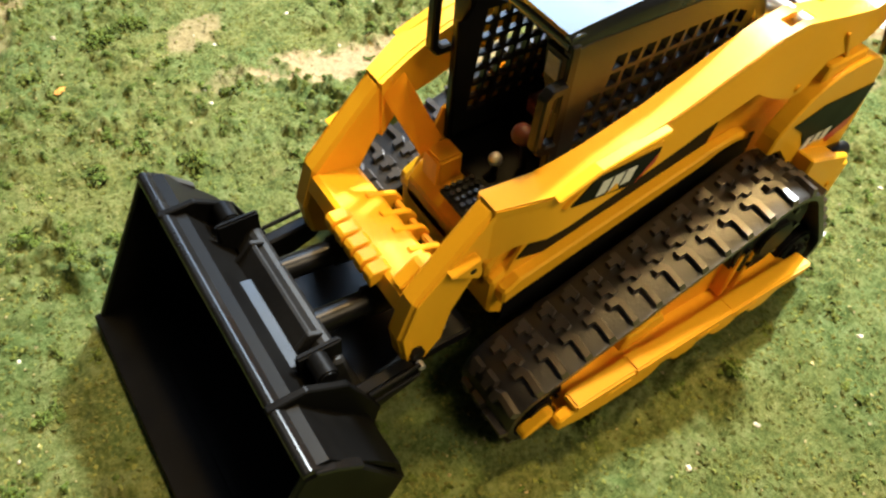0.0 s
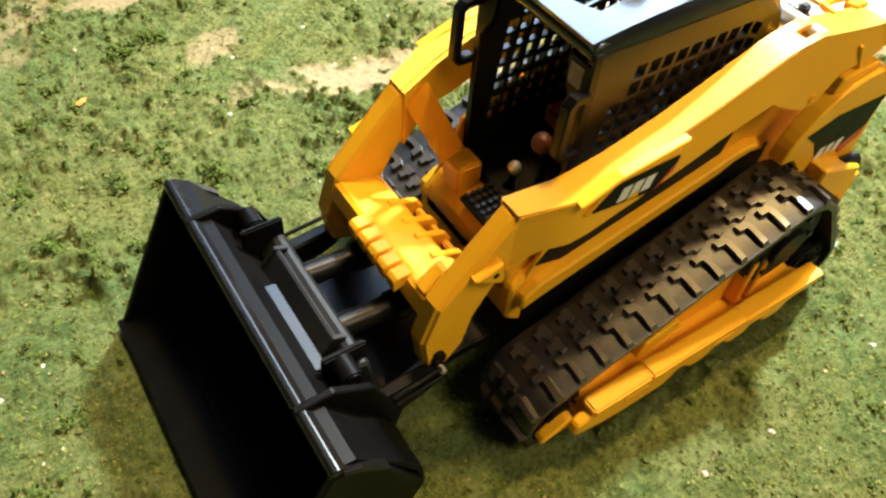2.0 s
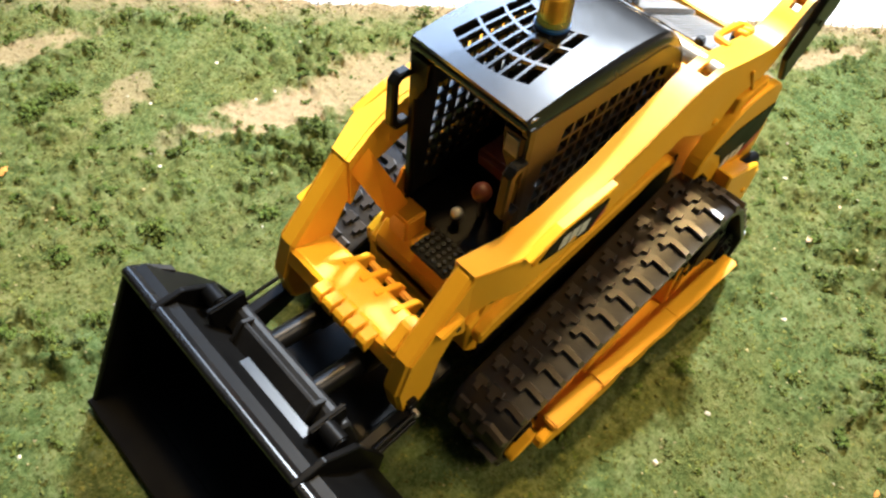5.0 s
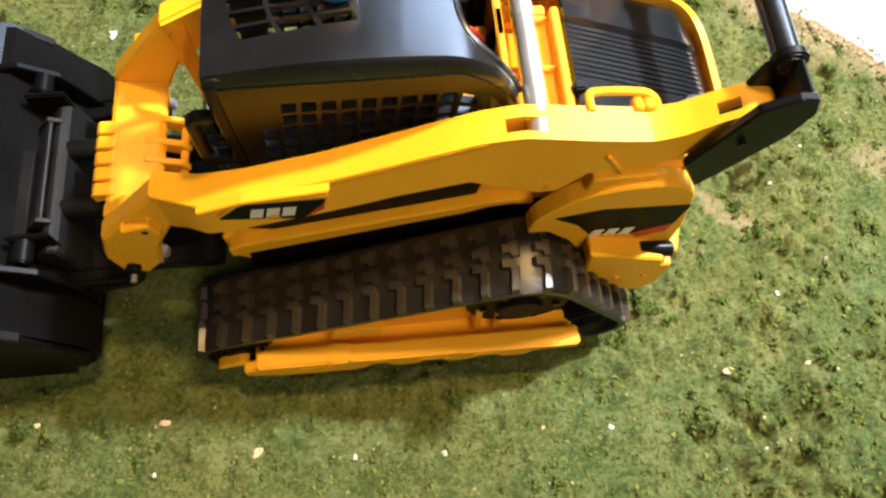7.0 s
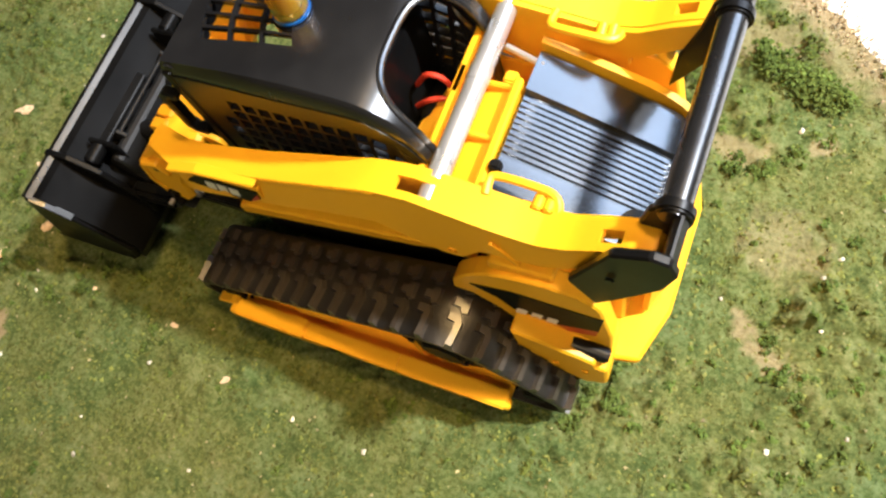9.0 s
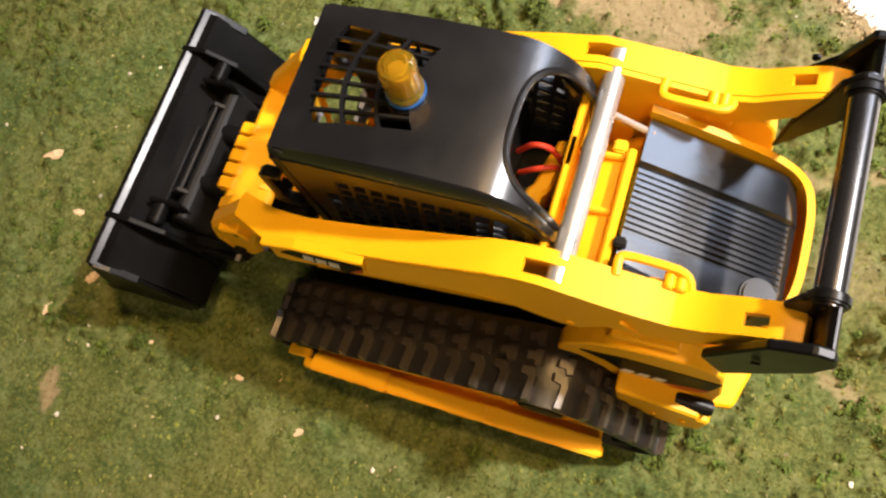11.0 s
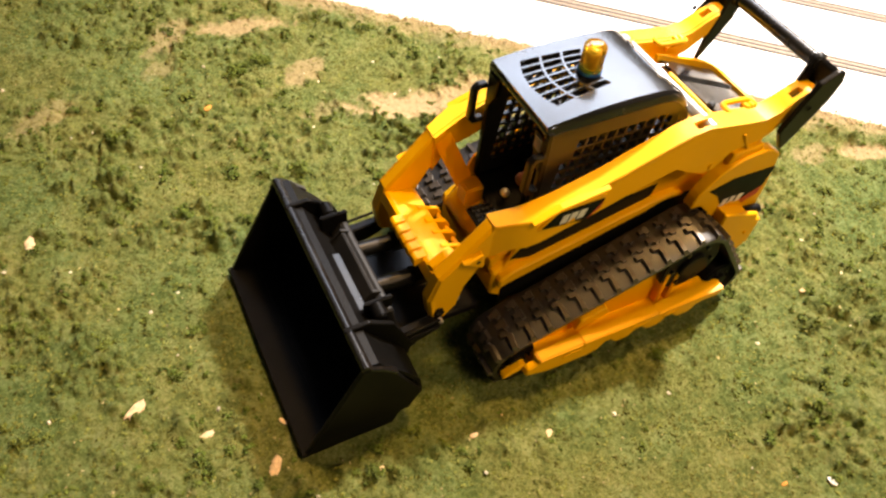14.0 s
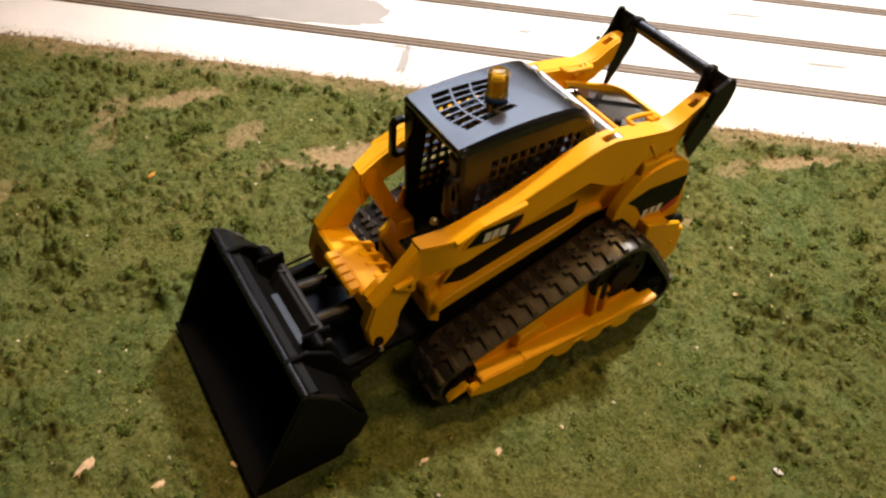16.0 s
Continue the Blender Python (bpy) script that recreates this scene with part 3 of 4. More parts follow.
rs = [0.128, 0.16, 0.195] + list(FAN_X) + [0.56, 0.62, 0.68, 0.73] + [0.765 + 0.0122 * k for k in range(16)]
n_fan = 7
fan_v = []
for k in range(n_fan):
    fan_v += [k / n_fan, (k + 0.80) / n_fan]
fan_v = [2 * v / (fan_v[-1]) - 1 for v in fan_v]


def roof_z(x):
    crown = 0.025 * (1 - min(1.0, abs(x - 0.47) / 0.36) ** 2)
    if x < 0.72:
        return ROOF_Z - 0.012 * (0.72 - x) + crown
    t = min(1, (x - 0.72) / 0.23)
    return ROOF_Z + crown - 0.30 * (1 - math.sqrt(max(0, 1 - t ** 2.2)))


grid = []
for r in rs:
    row = []
    half = 0.239
    edge = float(np.interp(r, [0.23, 0.525], [0.158, 0.128]))
    bow = 0.040 * float(np.interp(r, [0.13, 0.23, 0.53, 0.70], [0, 1, 1, 0]))
    for f in (0.0, 0.12, 0.2, 0.27, 0.34, 0.42, 0.5, 0.6, 0.7, 0.85):  # near side
        row.append((r + bow * 0.5 * (1 - f), -half * (1 - f) + (FAN_Y - edge) * f))
    for v in fan_v:
        row.append((r - bow * (1 - v * v), FAN_Y + edge * v))
    for f in (0.85, 0.7, 0.6, 0.5, 0.42, 0.34, 0.27, 0.2, 0.12, 0.0):
        row.append((r + bow * 0.5 * (1 - f), (half + 0.012) * (1 - f) + (FAN_Y + edge) * f))
    grid.append([(x, y, roof_z(x)) for x, y in row])
for row in grid:  # roll the long edges over
    x, y, z = row[0]
    row[0] = (x, y + 0.012, z - 0.004)
    row.insert(0, (x, y, z - 0.022))
    row.insert(0, (x, y - 0.004, z - 0.06))
    x, y, z = row[-1]
    row[-1] = (x, y - 0.012, z - 0.004)
    row += [(x, y, z - 0.022), (x, y + 0.004, z - 0.06)]
cells = {rs.index(FAN_X[k]) for k in (0, 2, 4)}
first = 12
is_slot = lambda i, j: i in cells and first <= j < first + 2 * n_fan - 1 and (j - first) % 2 == 0


def rear_gap(i, j):
    """The rounded opening in the back of the roof shell."""
    x = (grid[i][j][0] + grid[i + 1][j + 1][0]) / 2
    y = (grid[i][j][1] + grid[i + 1][j + 1][1]) / 2
    return x > 0.77 and ((0.97 - x) / 0.20) ** 3 + abs(y / 0.205) ** 3 < 1


b = sheet(grid, 0.016, lambda i, j: is_slot(i, j) or rear_gap(i, j))
cab = part("cab", b, ROOF, loader, "black plastic cab with a pierced roof and sides", smooth=True)
rim = []
for k in range(41):
    a = math.pi * (k / 40 - 0.5)
    x = 0.97 - 0.20 * abs(math.cos(a)) ** 0.667
    y = 0.205 * math.copysign(abs(math.sin(a)) ** 0.667, a)
    if x < 0.955:
        rim.append((x, y, roof_z(x) - 0.006))
part("opening_rim", tube(rim, 0.012, 10), ROOF, cab, smooth=True)
# front visor of the roof
lip = [(0.156 + 0.032 * math.cos(a), 1.272 + 0.030 * math.sin(a)) for a in np.linspace(radians(80), radians(275), 12)]
part("visor", prism(lip + [(0.186, 1.250), (0.192, 1.292)], -0.236, 0.252, 0.0), ROOF, cab, "rolled front lip of the roof", smooth=True)
for side in (-1, 1):
    part("corner_plate", prism([(side * 0.246, 1.25), (side * 0.158, 1.25), (side * 0.168, 1.15), (side * 0.205, 1.08), (side * 0.243, 1.065)], 0.122, 0.150, 0.004, axis="x"), BLACK, cab)


def side_wall(side):
    """A wall pierced by a slanted lattice of openings inside a plain border."""
    lean, pitch = 0.12, 0.0525
    cols = [-0.3] + [-0.25 + pitch * k + d for k in range(28) for d in (0.0, pitch - 0.013)] + [1.4]
    rows = [0.62, 0.66] + [0.70 + 0.056 * k + d for k in range(9) for d in (0.0, 0.043)] + [1.215, 1.27]
    g = []
    for u in cols:
        line = []
        for z in rows:
            x = min(0.94, max(0.125 + 0.03 * (1.31 - z), u + lean * (z - 0.95)))
            zt = 0.62 + (z - 0.62) * (min(1.27, roof_z(min(x, 0.93)) - 0.045) - 0.62) / 0.65
            line.append((x, side * (0.246 - 0.01 * (1.27 - z)), zt))
        g.append(line)

    def opening(i, j):
        if i == 0 or i % 2 == 0 or j < 2 or j % 2 or j >= len(rows) - 2:
            return False
        z = rows[j] + 0.02
        x0, x1 = cols[i] + lean * (z - 0.95), cols[i + 1] + lean * (z - 0.95)
        return x0 > 0.148 + 0.24 * (z - 0.70) and x1 < 0.86 - 0.9 * max(0, z - 1.13)

    def skip(i, j):
        flat = g[i + 1][j][0] - g[i][j][0] < 1e-5 and g[i + 1][j + 1][0] - g[i][j + 1][0] < 1e-5
        return flat or opening(i, j)
    part("cab_side", slab(g, (0, -side * 0.022, 0), skip), SIDE, cab, "black pierced cab side")


for side in (-1, 1):
    side_wall(side)
    part("cab_post", prism([(0.128, 1.28), (0.158, 1.28), (0.165, 0.60), (0.125, 0.60)], side * 0.222, side * 0.2495, 0.004), BLACK, cab)
    part("grab_handle", ring([(0.125, 1.185), (0.075, 1.185), (0.05, 1.16), (0.045, 0.985), (0.07, 0.955), (0.125, 0.955)], [(0.125, 1.155), (0.088, 1.155), (0.08, 1.145), (0.076, 1.0), (0.088, 0.987), (0.125, 0.987)], side * 0.235, side * 0.272, 0.006), BLACK, cab, "black grab handle")
    part("rear_post", prism([(0.84, 1.20), (0.93, 1.05), (0.95, 0.80), (0.93, 0.70), (0.88, 0.75)], side * 0.20, side * 0.246, 0.008), ROOF, cab)
part("sticker", box(0.1185, 0.1225, -0.226, -0.176, 1.165, 1.232, 0), LABEL, cab, "small grey sticker")
part("back_shelf", box(0.62, 0.86, -0.24, 0.24, 0.80, 0.84, 0.006), BLACK, cab)
part("rear_window_frame", box(0.70, 0.73, -0.22, 0.22, 0.84, 1.20, 0.006), BLACK, cab)
part("seat_cushion", box(0.36, 0.60, -0.13, 0.13, 0.70, 0.78, 0.02), SEAT, cab, "dark moulded seat with the yellow parts' reflection painted in as rust-red")
part("seat_back", box(0.58, 0.65, -0.13, 0.13, 0.76, 1.08, 0.02), BLACK, cab)
for pts, ball, rad, mat in (([(0.27, -0.02, 0.61), (0.25, -0.03, 0.70), (0.215, -0.05, 0.79)], (0.205, -0.055, 0.81), 0.036, SEAT), ([(0.19, 0.03, 0.60), (0.18, 0.02, 0.63), (0.172, 0.015, 0.65)], (0.170, 0.012, 0.665), 0.024, SILVER)):
    lever = part("control_lever", tube(arc(pts, 2), 0.013, 8), BLACK, cab, smooth=True)
    b = bmesh.new()
    bmesh.ops.create_uvsphere(b, u_segments=16, v_segments=10, radius=rad, matrix=Matrix.Translation(ball))
    part("lever_knob", b, mat, lever, smooth=True)
part("cab_floor", box(0.10, 0.90, -0.24, 0.24, 0.56, 0.60, 0.006), BLACK, cab)
part("wire", tube(arc([(0.74, 0.06, 0.98), (0.80, 0.05, 1.08), (0.86, 0.06, 1.04), (0.90, 0.04, 0.92)], 3), 0.009, 8), REDWIRE, cab, "red wire", smooth=True)
part("wire", tube(arc([(0.76, 0.0, 0.96), (0.82, 0.0, 1.02), (0.88, 0.03, 1.0), (0.90, 0.03, 0.90)], 3), 0.009, 8), REDWIRE, cab, "red wire", smooth=True)
part("motor_clip", prism([(0.79, -0.125), (0.81, -0.155), (0.84, -0.145), (0.85, -0.06), (0.868, -0.05), (0.885, 0.05), (0.895, 0.13), (0.855, 0.13), (0.835, 0.07), (0.815, -0.03), (0.80, -0.05)], 0.86, 0.985, 0.012, axis="z"), YELLOW, cab, "yellow clip in the rear opening")

# beacon on the roof
b = bmesh.new()
rings = []
for r, z in ((0.040, 1.336), (0.053, 1.338), (0.053, 1.352), (0.050, 1.356), (0.050, 1.432), (0.052, 1.436), (0.052, 1.446), (0.046, 1.456), (0.034, 1.460), (0.030, 1.466), (0.014, 1.468)):
    rings.append([b.verts.new((0.475 + r * (1 - (0.035 if k % 2 and 1.354 < z < 1.434 else 0)) * math.cos(k * math.pi / 24), r * (1 - (0.035 if k % 2 and 1.354 < z < 1.434 else 0)) * math.sin(k * math.pi / 24), z)) for k in range(48)])
for r0, r1 in zip(rings, rings[1:]):
    for k in range(48):
        b.faces.new((r0[k], r0[(k + 1) % 48], r1[(k + 1) % 48], r1[k]))
b.faces.new(rings[0][::-1])
b.faces.new(rings[-1])
beacon = part("beacon", b, AMBER, cab, "fluted amber beacon", smooth=True)
part("beacon_ring", rod((0.475, 0.0, 1.318), (0.475, 0.0, 1.338), 0.056, 28, 0.006), BLUE, beacon, "blue ring", smooth=True)
part("beacon_base", rod((0.475, 0.0, 1.29), (0.475, 0.0, 1.32), 0.062, 28, 0.006), BLACK, beacon, smooth=True)
part("bulb", rod((0.475, 0.0, 1.34), (0.475, 0.0, 1.43), 0.022, 14, 0.006), SILVER, beacon, smooth=True)

beacon.location.z += 0.012 * U
cab.location.y += 0.012 * U

# floor box, pedal plate in front of the cab
box_ = part("footwell", prism([(-0.03, 0.40), (-0.03, 0.50), (0.02, 0.56), (0.12, 0.57), (0.12, 0.40)], -0.24, 0.24, 0.01), YELLOW, loader, "yellow footwell")
part("foot_block", box(0.0, 0.10, 0.10, 0.20, 0.54, 0.66, 0.01), YELLOW, box_)
pedal = part("pedal_plate", box(-0.02, 0.12, -0.12, 0.06, 0.575, 0.592, 0.004), BLACK, loader, "black studded foot plate")
for i in range(5):
    for j in range(6):
        part("stud", rod((0.0 + 0.025 * i, -0.105 + 0.030 * j, 0.59), (0.0 + 0.025 * i, -0.105 + 0.030 * j, 0.604), 0.010, 6), HOOD, pedal)

# engine bay behind the cab: cross rod, yellow plates, hood with louvres, fairing
rod_ = part("cross_rod", rod((0.975, -0.352, 1.128), (0.975, 0.374, 1.128), 0.032, 28, 0.003), SILVER, loader, "silver cross rod between the arms", smooth=True)
part("rod_collar", rod((0.975, 0.03, 1.128), (0.975, 0.085, 1.128), 0.034, 28, 0.002), SILVER, rod_, smooth=True)
bay = part("engine_bay", prism([(0.90, 0.70), (0.90, 1.11), (0.925, 1.11), (0.93, 1.03), (1.06, 1.055), (1.065, 1.10), (1.09, 1.10), (1.10, 0.70)], -0.27, 0.10, 0.006), YELLOW, loader, "yellow engine bay plates")
part("front_bulkhead", box(0.90, 0.925, 0.0, 0.25, 0.75, 1.11, 0.005), YELLOW, bay)
for y in (0.08, -0.09, -0.25):
    part("bay_rib", box(0.925, 1.065, y - 0.008, y + 0.008, 1.02, 1.072, 0.004), YELLOW, bay)
part("bay_stub", box(1.02, 1.06, 0.10, 0.14, 0.95, 1.06, 0.006), YELLOW, bay)


def hood_z(x):
    return float(np.interp(x, [1.10, 1.20, 1.48, 1.55, 1.585], [1.088, 1.048, 0.928, 0.892, 0.84]))


xs = [1.105, 1.13, 1.2, 1.27, 1.34, 1.41, 1.48, 1.52, 1.55, 1.575]
ys = [-0.255, -0.16]
louvres = 11
for k in range(louvres):
    y0, y1 = -0.15 + 0.21 * k / louvres, -0.15 + 0.21 * (k + 1) / louvres
    ys += [y0, y0 + (y1 - y0) * 0.62, y0 + (y1 - y0) * 0.81]
ys += [0.062, 0.07, 0.20, 0.225]
g = []
for x in xs:
    line = []
    for j, y in enumerate(ys):
        dz = 0.0
        if 0.0 < (x - 1.11) and x < 1.55 and 2 <= j < 2 + 3 * louvres:
            dz = -0.010 if (j - 2) % 3 == 2 else -0.001
        if y >= 0.069:
            dz = 0.014
        xx = x - (0.03 * max(0, abs(y) - 0.16) / 0.06 if x > 1.53 else 0)
        line.append((xx, y, hood_z(x) + dz - 0.06 * y - (0.03 if y > 0.21 else 0)))
    g.append(line)
hood = part("engine_hood", sheet(g, 0.015), HOOD, loader, "dark grey ribbed engine hood", smooth=True)
part("fuel_cap", rod((1.488, -0.19, 0.91), (1.496, -0.19, 0.962), 0.05, 24, 0.008), BLACK, hood, "black fuel cap", smooth=True)
part("hood_hinge", box(1.09, 1.125, -0.20, -0.17, 1.085, 1.12, 0.006), BLACK, hood)
part("stay_rod", rod((1.0, 0.20, 1.08), (1.125, 0.165, 1.075), 0.010, 10), SILVER, hood, smooth=True)
# yellow fairing round the hood
path = [(1.10, 0.245, 1.10), (1.30, 0.245, 1.03), (1.48, 0.24, 0.965), (1.58, 0.215, 0.905), (1.615, 0.14, 0.88), (1.62, 0.0, 0.875), (1.615, -0.13, 0.88), (1.575, -0.23, 0.885)]
path = arc(path, 2)
g = [[(p.x, p.y, p.z), (p.x, p.y, p.z - 0.06), (p.x - 0.01, p.y, 0.35)] for p in path]
fairing = part("rear_fairing", sheet(g, 0.022), YELLOW, loader, "yellow rear fairing round the hood", smooth=True)
part("tail_ledge", prism([(1.45, -0.42), (1.585, -0.40), (1.64, -0.20), (1.64, 0.20), (1.585, 0.40), (1.45, 0.42)], 0.28, 0.33, 0.01, axis="z"), YELLOW, fairing)

# rear fenders with a badge, and the lamp block under them
for side in (-1, 1):
    curve = arc([(0.985, 0.66), (1.00, 0.76), (1.14, 0.915), (1.36, 0.945), (1.46, 0.89), (1.475, 0.80)], 2)
    curve = [(p[0], p[1]) for p in [Vector((c[0], c[1])) for c in curve]]
    poly = curve + [(1.50, 0.62), (1.50, 0.44), (1.20, 0.44), (1.13, 0.57), (1.05, 0.655)]
    fender = part("rear_fender", prism(poly, side * 0.36, side * 0.425, 0.012), YELLOW, loader, "yellow rear fender with a dark badge")
    badge = part("badge", prism([(1.06, 0.76), (1.20, 0.80), (1.475, 0.79), (1.46, 0.66), (1.33, 0.60), (1.19, 0.62), (1.14, 0.70)], side * 0.42, side * 0.4285, 0), DECAL, fender, "dark badge with pale blocks and a red corner")
    part("red_corner", prism([(1.33, 0.60), (1.46, 0.66), (1.45, 0.60), (1.36, 0.56)], side * 0.42, side * 0.4290, 0), RED, badge)
    for x in (1.19, 1.24, 1.29):
        part("pale_block", prism([(x, 0.60), (x + 0.012, 0.65), (x + 0.046, 0.65), (x + 0.034, 0.60)], side * 0.42, side * 0.4297, 0), WHITE, badge)
    part("amber_triangle", prism([(1.228, 0.592), (1.276, 0.592), (1.262, 0.618)], side * 0.42, side * 0.4303, 0), YELLOW, badge)
    block = part("lamp_block", prism([(1.19, 0.60), (1.20, 0.43), (1.30, 0.27), (1.43, 0.19), (1.505, 0.26), (1.505, 0.45), (1.47, 0.455), (1.465, 0.50)], side * 0.36, side * 0.495, 0.008), YELLOW, fender)
    for x in (1.33, 1.43):
        part("screw", rod((x, side * 0.49, 0.36), (x, side * 0.503, 0.36), 0.012, 12, 0.002), YELLOW, block, smooth=True)
    part("tail_lamp", rod((1.37, side * 0.45, 0.51), (1.50, side * 0.45, 0.485), 0.028, 16, 0.006), BLACK, block, "black tail lamp", smooth=True)
    part("latch", box(1.36, 1.44, side * 0.38, side * 0.42, 0.53, 0.57, 0.006), BLACK, fender)
    part("fender_step", prism([(1.13, 0.90), (1.14, 0.962), (1.33, 0.970), (1.33, 0.91)], side * 0.325, side * 0.405, 0.006), YELLOW, fender)
    # black bracket at the arm's end
    br = [(1.45, 0.895), (1.51, 0.985), (1.615, 1.16), (1.64, 1.265), (1.62, 1.325), (1.575, 1.335), (1.485, 1.29), (1.375, 1.03)]
    if side > 0:
        br = br[:-3] + [(1.585, 1.325), (1.535, 1.20), (1.40, 1.03)]
    bracket = part("tail_bracket", prism(br, side * 0.388, side * 0.416, 0.006), BLACK, loader, "black bracket at the end of the lift arm")
    part("inner_plate", prism([(1.455, 0.90), (1.51, 0.985), (1.615, 1.16), (1.64, 1.265), (1.62, 1.325), (1.575, 1.335), (1.535, 1.285), (1.515, 1.19), (1.47, 1.06)], side * 0.262, side * 0.284, 0.006), BLACK, bracket)
    part("bracket_web", prism([(1.585, 1.13), (1.632, 1.27), (1.615, 1.32), (1.595, 1.30)], side * 0.27, side * 0.40, 0.006), BLACK, bracket)
    part("bolt", rod((1.49, side * 0.42, 1.15), (1.49, side * 0.428, 1.15), 0.012, 10), BLACK, bracket)
    bracket.location.y += 0.024 * U * (side > 0)
    part("bar_boss", rod((1.592, side * 0.285, 1.29), (1.592, side * 0.255, 1.29), 0.048, 24, 0.006), BLACK, bracket, smooth=True)
part("tail_bar", rod((1.592, -0.29, 1.29), (1.592, 0.314, 1.29), 0.036, 28, 0.004), ROOF, loader, "black round bar across the tail", smooth=True)


# ---- ground, road, room ----
def grass_material(name, greens, bare, rough=0.9):
    m = bpy.data.materials.new(name)
    m.use_nodes = True
    nt = m.node_tree
    b = nt.nodes["Principled BSDF"]
    b.inputs["Roughness"].default_value = rough
    b.inputs["Specular IOR Level"].default_value = 0.15
    co = nt.nodes.new("ShaderNodeTexCoord")

    def noise_tex(scale, detail=8):
        n = nt.nodes.new("ShaderNodeTexNoise")
        n.inputs["Scale"].default_value, n.inputs["Detail"].default_value, n.inputs["Roughness"].default_value = scale, detail, 0.7
        nt.links.new(co.outputs["Object"], n.inputs["Vector"])
        return n
    fine, mid, hue = noise_tex(420), noise_tex(75, 5), noise_tex(9, 4)
    ramp = nt.nodes.new("ShaderNodeValToRGB")
    e = ramp.color_ramp.elements
    e[0].position, e[1].position = 0.34, 0.66
    e[0].color, e[1].color = (*greens[0], 1), (*greens[2], 1)
    x = ramp.color_ramp.elements.new(0.5)
    x.color = (*greens[1], 1)
    add = nt.nodes.new("ShaderNodeMath")
    add.operation = "MULTIPLY_ADD"
    add.inputs[1].default_value, add.inputs[2].default_value = 0.8, -0.40
    nt.links.new(mid.outputs["Fac"], add.inputs[0])
    add2 = nt.nodes.new("ShaderNodeMath")
    nt.links.new(fine.outputs["Fac"], add2.inputs[0])
    nt.links.new(add.outputs[0], add2.inputs[1])
    nt.links.new(add2.outputs[0], ramp.inputs["Fac"])
    out = ramp.outputs["Color"]
    hr = nt.nodes.new("ShaderNodeMapRange")
    hr.inputs[1].default_value, hr.inputs[2].default_value = 0.40, 0.62
    nt.links.new(hue.outputs["Fac"], hr.inputs[0])
    tint = nt.nodes.new("ShaderNodeMix")
    tint.data_type, tint.blend_type = "RGBA", "MULTIPLY"
    tint.inputs[7].default_value = (0.70, 0.92, 0.98, 1)
    nt.links.new(hr.outputs[0], tint.inputs[0])
    nt.links.new(out, tint.inputs[6])
    out = tint.outputs[2]
    att = nt.nodes.new("ShaderNodeAttribute")
    att.attribute_name = "bare"
    mix = nt.nodes.new("ShaderNodeMix")
    mix.data_type = "RGBA"
    sand = nt.nodes.new("ShaderNodeValToRGB")
    sand.color_ramp.elements[0].color = (*[c * 0.75 for c in bare], 1)
    sand.color_ramp.elements[1].color = (*[c * 1.15 for c in bare], 1)
    nt.links.new(fine.outputs["Fac"], sand.inputs["Fac"])
    nt.links.new(att.outputs["Fac"], mix.inputs[0])
    nt.links.new(out, mix.inputs[6])
    nt.links.new(sand.outputs["Color"], mix.inputs[7])
    nt.links.new(mix.outputs[2], b.inputs["Base Color"])
    bp = nt.nodes.new("ShaderNodeBump")
    bp.inputs["Strength"].default_value, bp.inputs["Distance"].default_value = 0.9, 0.0020
    nt.links.new(fine.outputs["Fac"], bp.inputs["Height"])
    nt.links.new(bp.outputs[0], b.inputs["Normal"])
    return m


GRASS = grass_material("grass_mat", ((0.060, 0.078, 0.018), (0.116, 0.131, 0.034), (0.182, 0.185, 0.066)), (0.36, 0.27, 0.15))
TUFT = material("turf_crumbs", (0.116, 0.132, 0.030), 0.9, vary=0.4, scale=40, random_by="island", second=(0.155, 0.154, 0.042), second_scale=14, spread=(0.55, 1.4), spec=0.15)
DARK_TUFT = material("dark_turf_clumps", (0.074, 0.110, 0.020), 0.9, vary=0.3, scale=60, random_by="island", spread=(0.65, 1.35), second=(0.112, 0.134, 0.026), second_scale=9, spec=0.15)
STRAW = material("straw_crumbs", (0.28, 0.24, 0.11), 0.85, vary=0.3, random_by="island")
SAND = material("sand_crumbs", (0.34, 0.26, 0.15), 0.9, vary=0.3, random_by="island", spec=0.15)
CHIP = material("wood_chip", (0.62, 0.45, 0.27), 0.7, vary=0.3, scale=300)
ORANGE_CHIP = material("orange_leaf_crumb", (0.55, 0.26, 0.04), 0.8, vary=0.3, scale=300)
PEBBLE = material("pale_pebble", (0.6, 0.55, 0.42), 0.8, vary=0.3, scale=300, random_by="object")
CONCRETE = material("white_concrete", (0.77, 0.79, 0.81), 0.7, vary=0.04, scale=25, bump=0.2, bump_scale=300)
GREYPATCH = material("grey_concrete_stain", (0.33, 0.335, 0.34), 0.7, vary=0.06, scale=25)
RUST = material("rusty_groove", (0.06, 0.044, 0.032), 0.6, vary=0.3, scale=200)
TANRAIL = material("tan_rail_filler", (0.24, 0.185, 0.13), 0.6, vary=0.2, scale=200)
PLASTER = material("plaster", (0.11, 0.108, 0.102), 0.9, vary=0.04, scale=4)

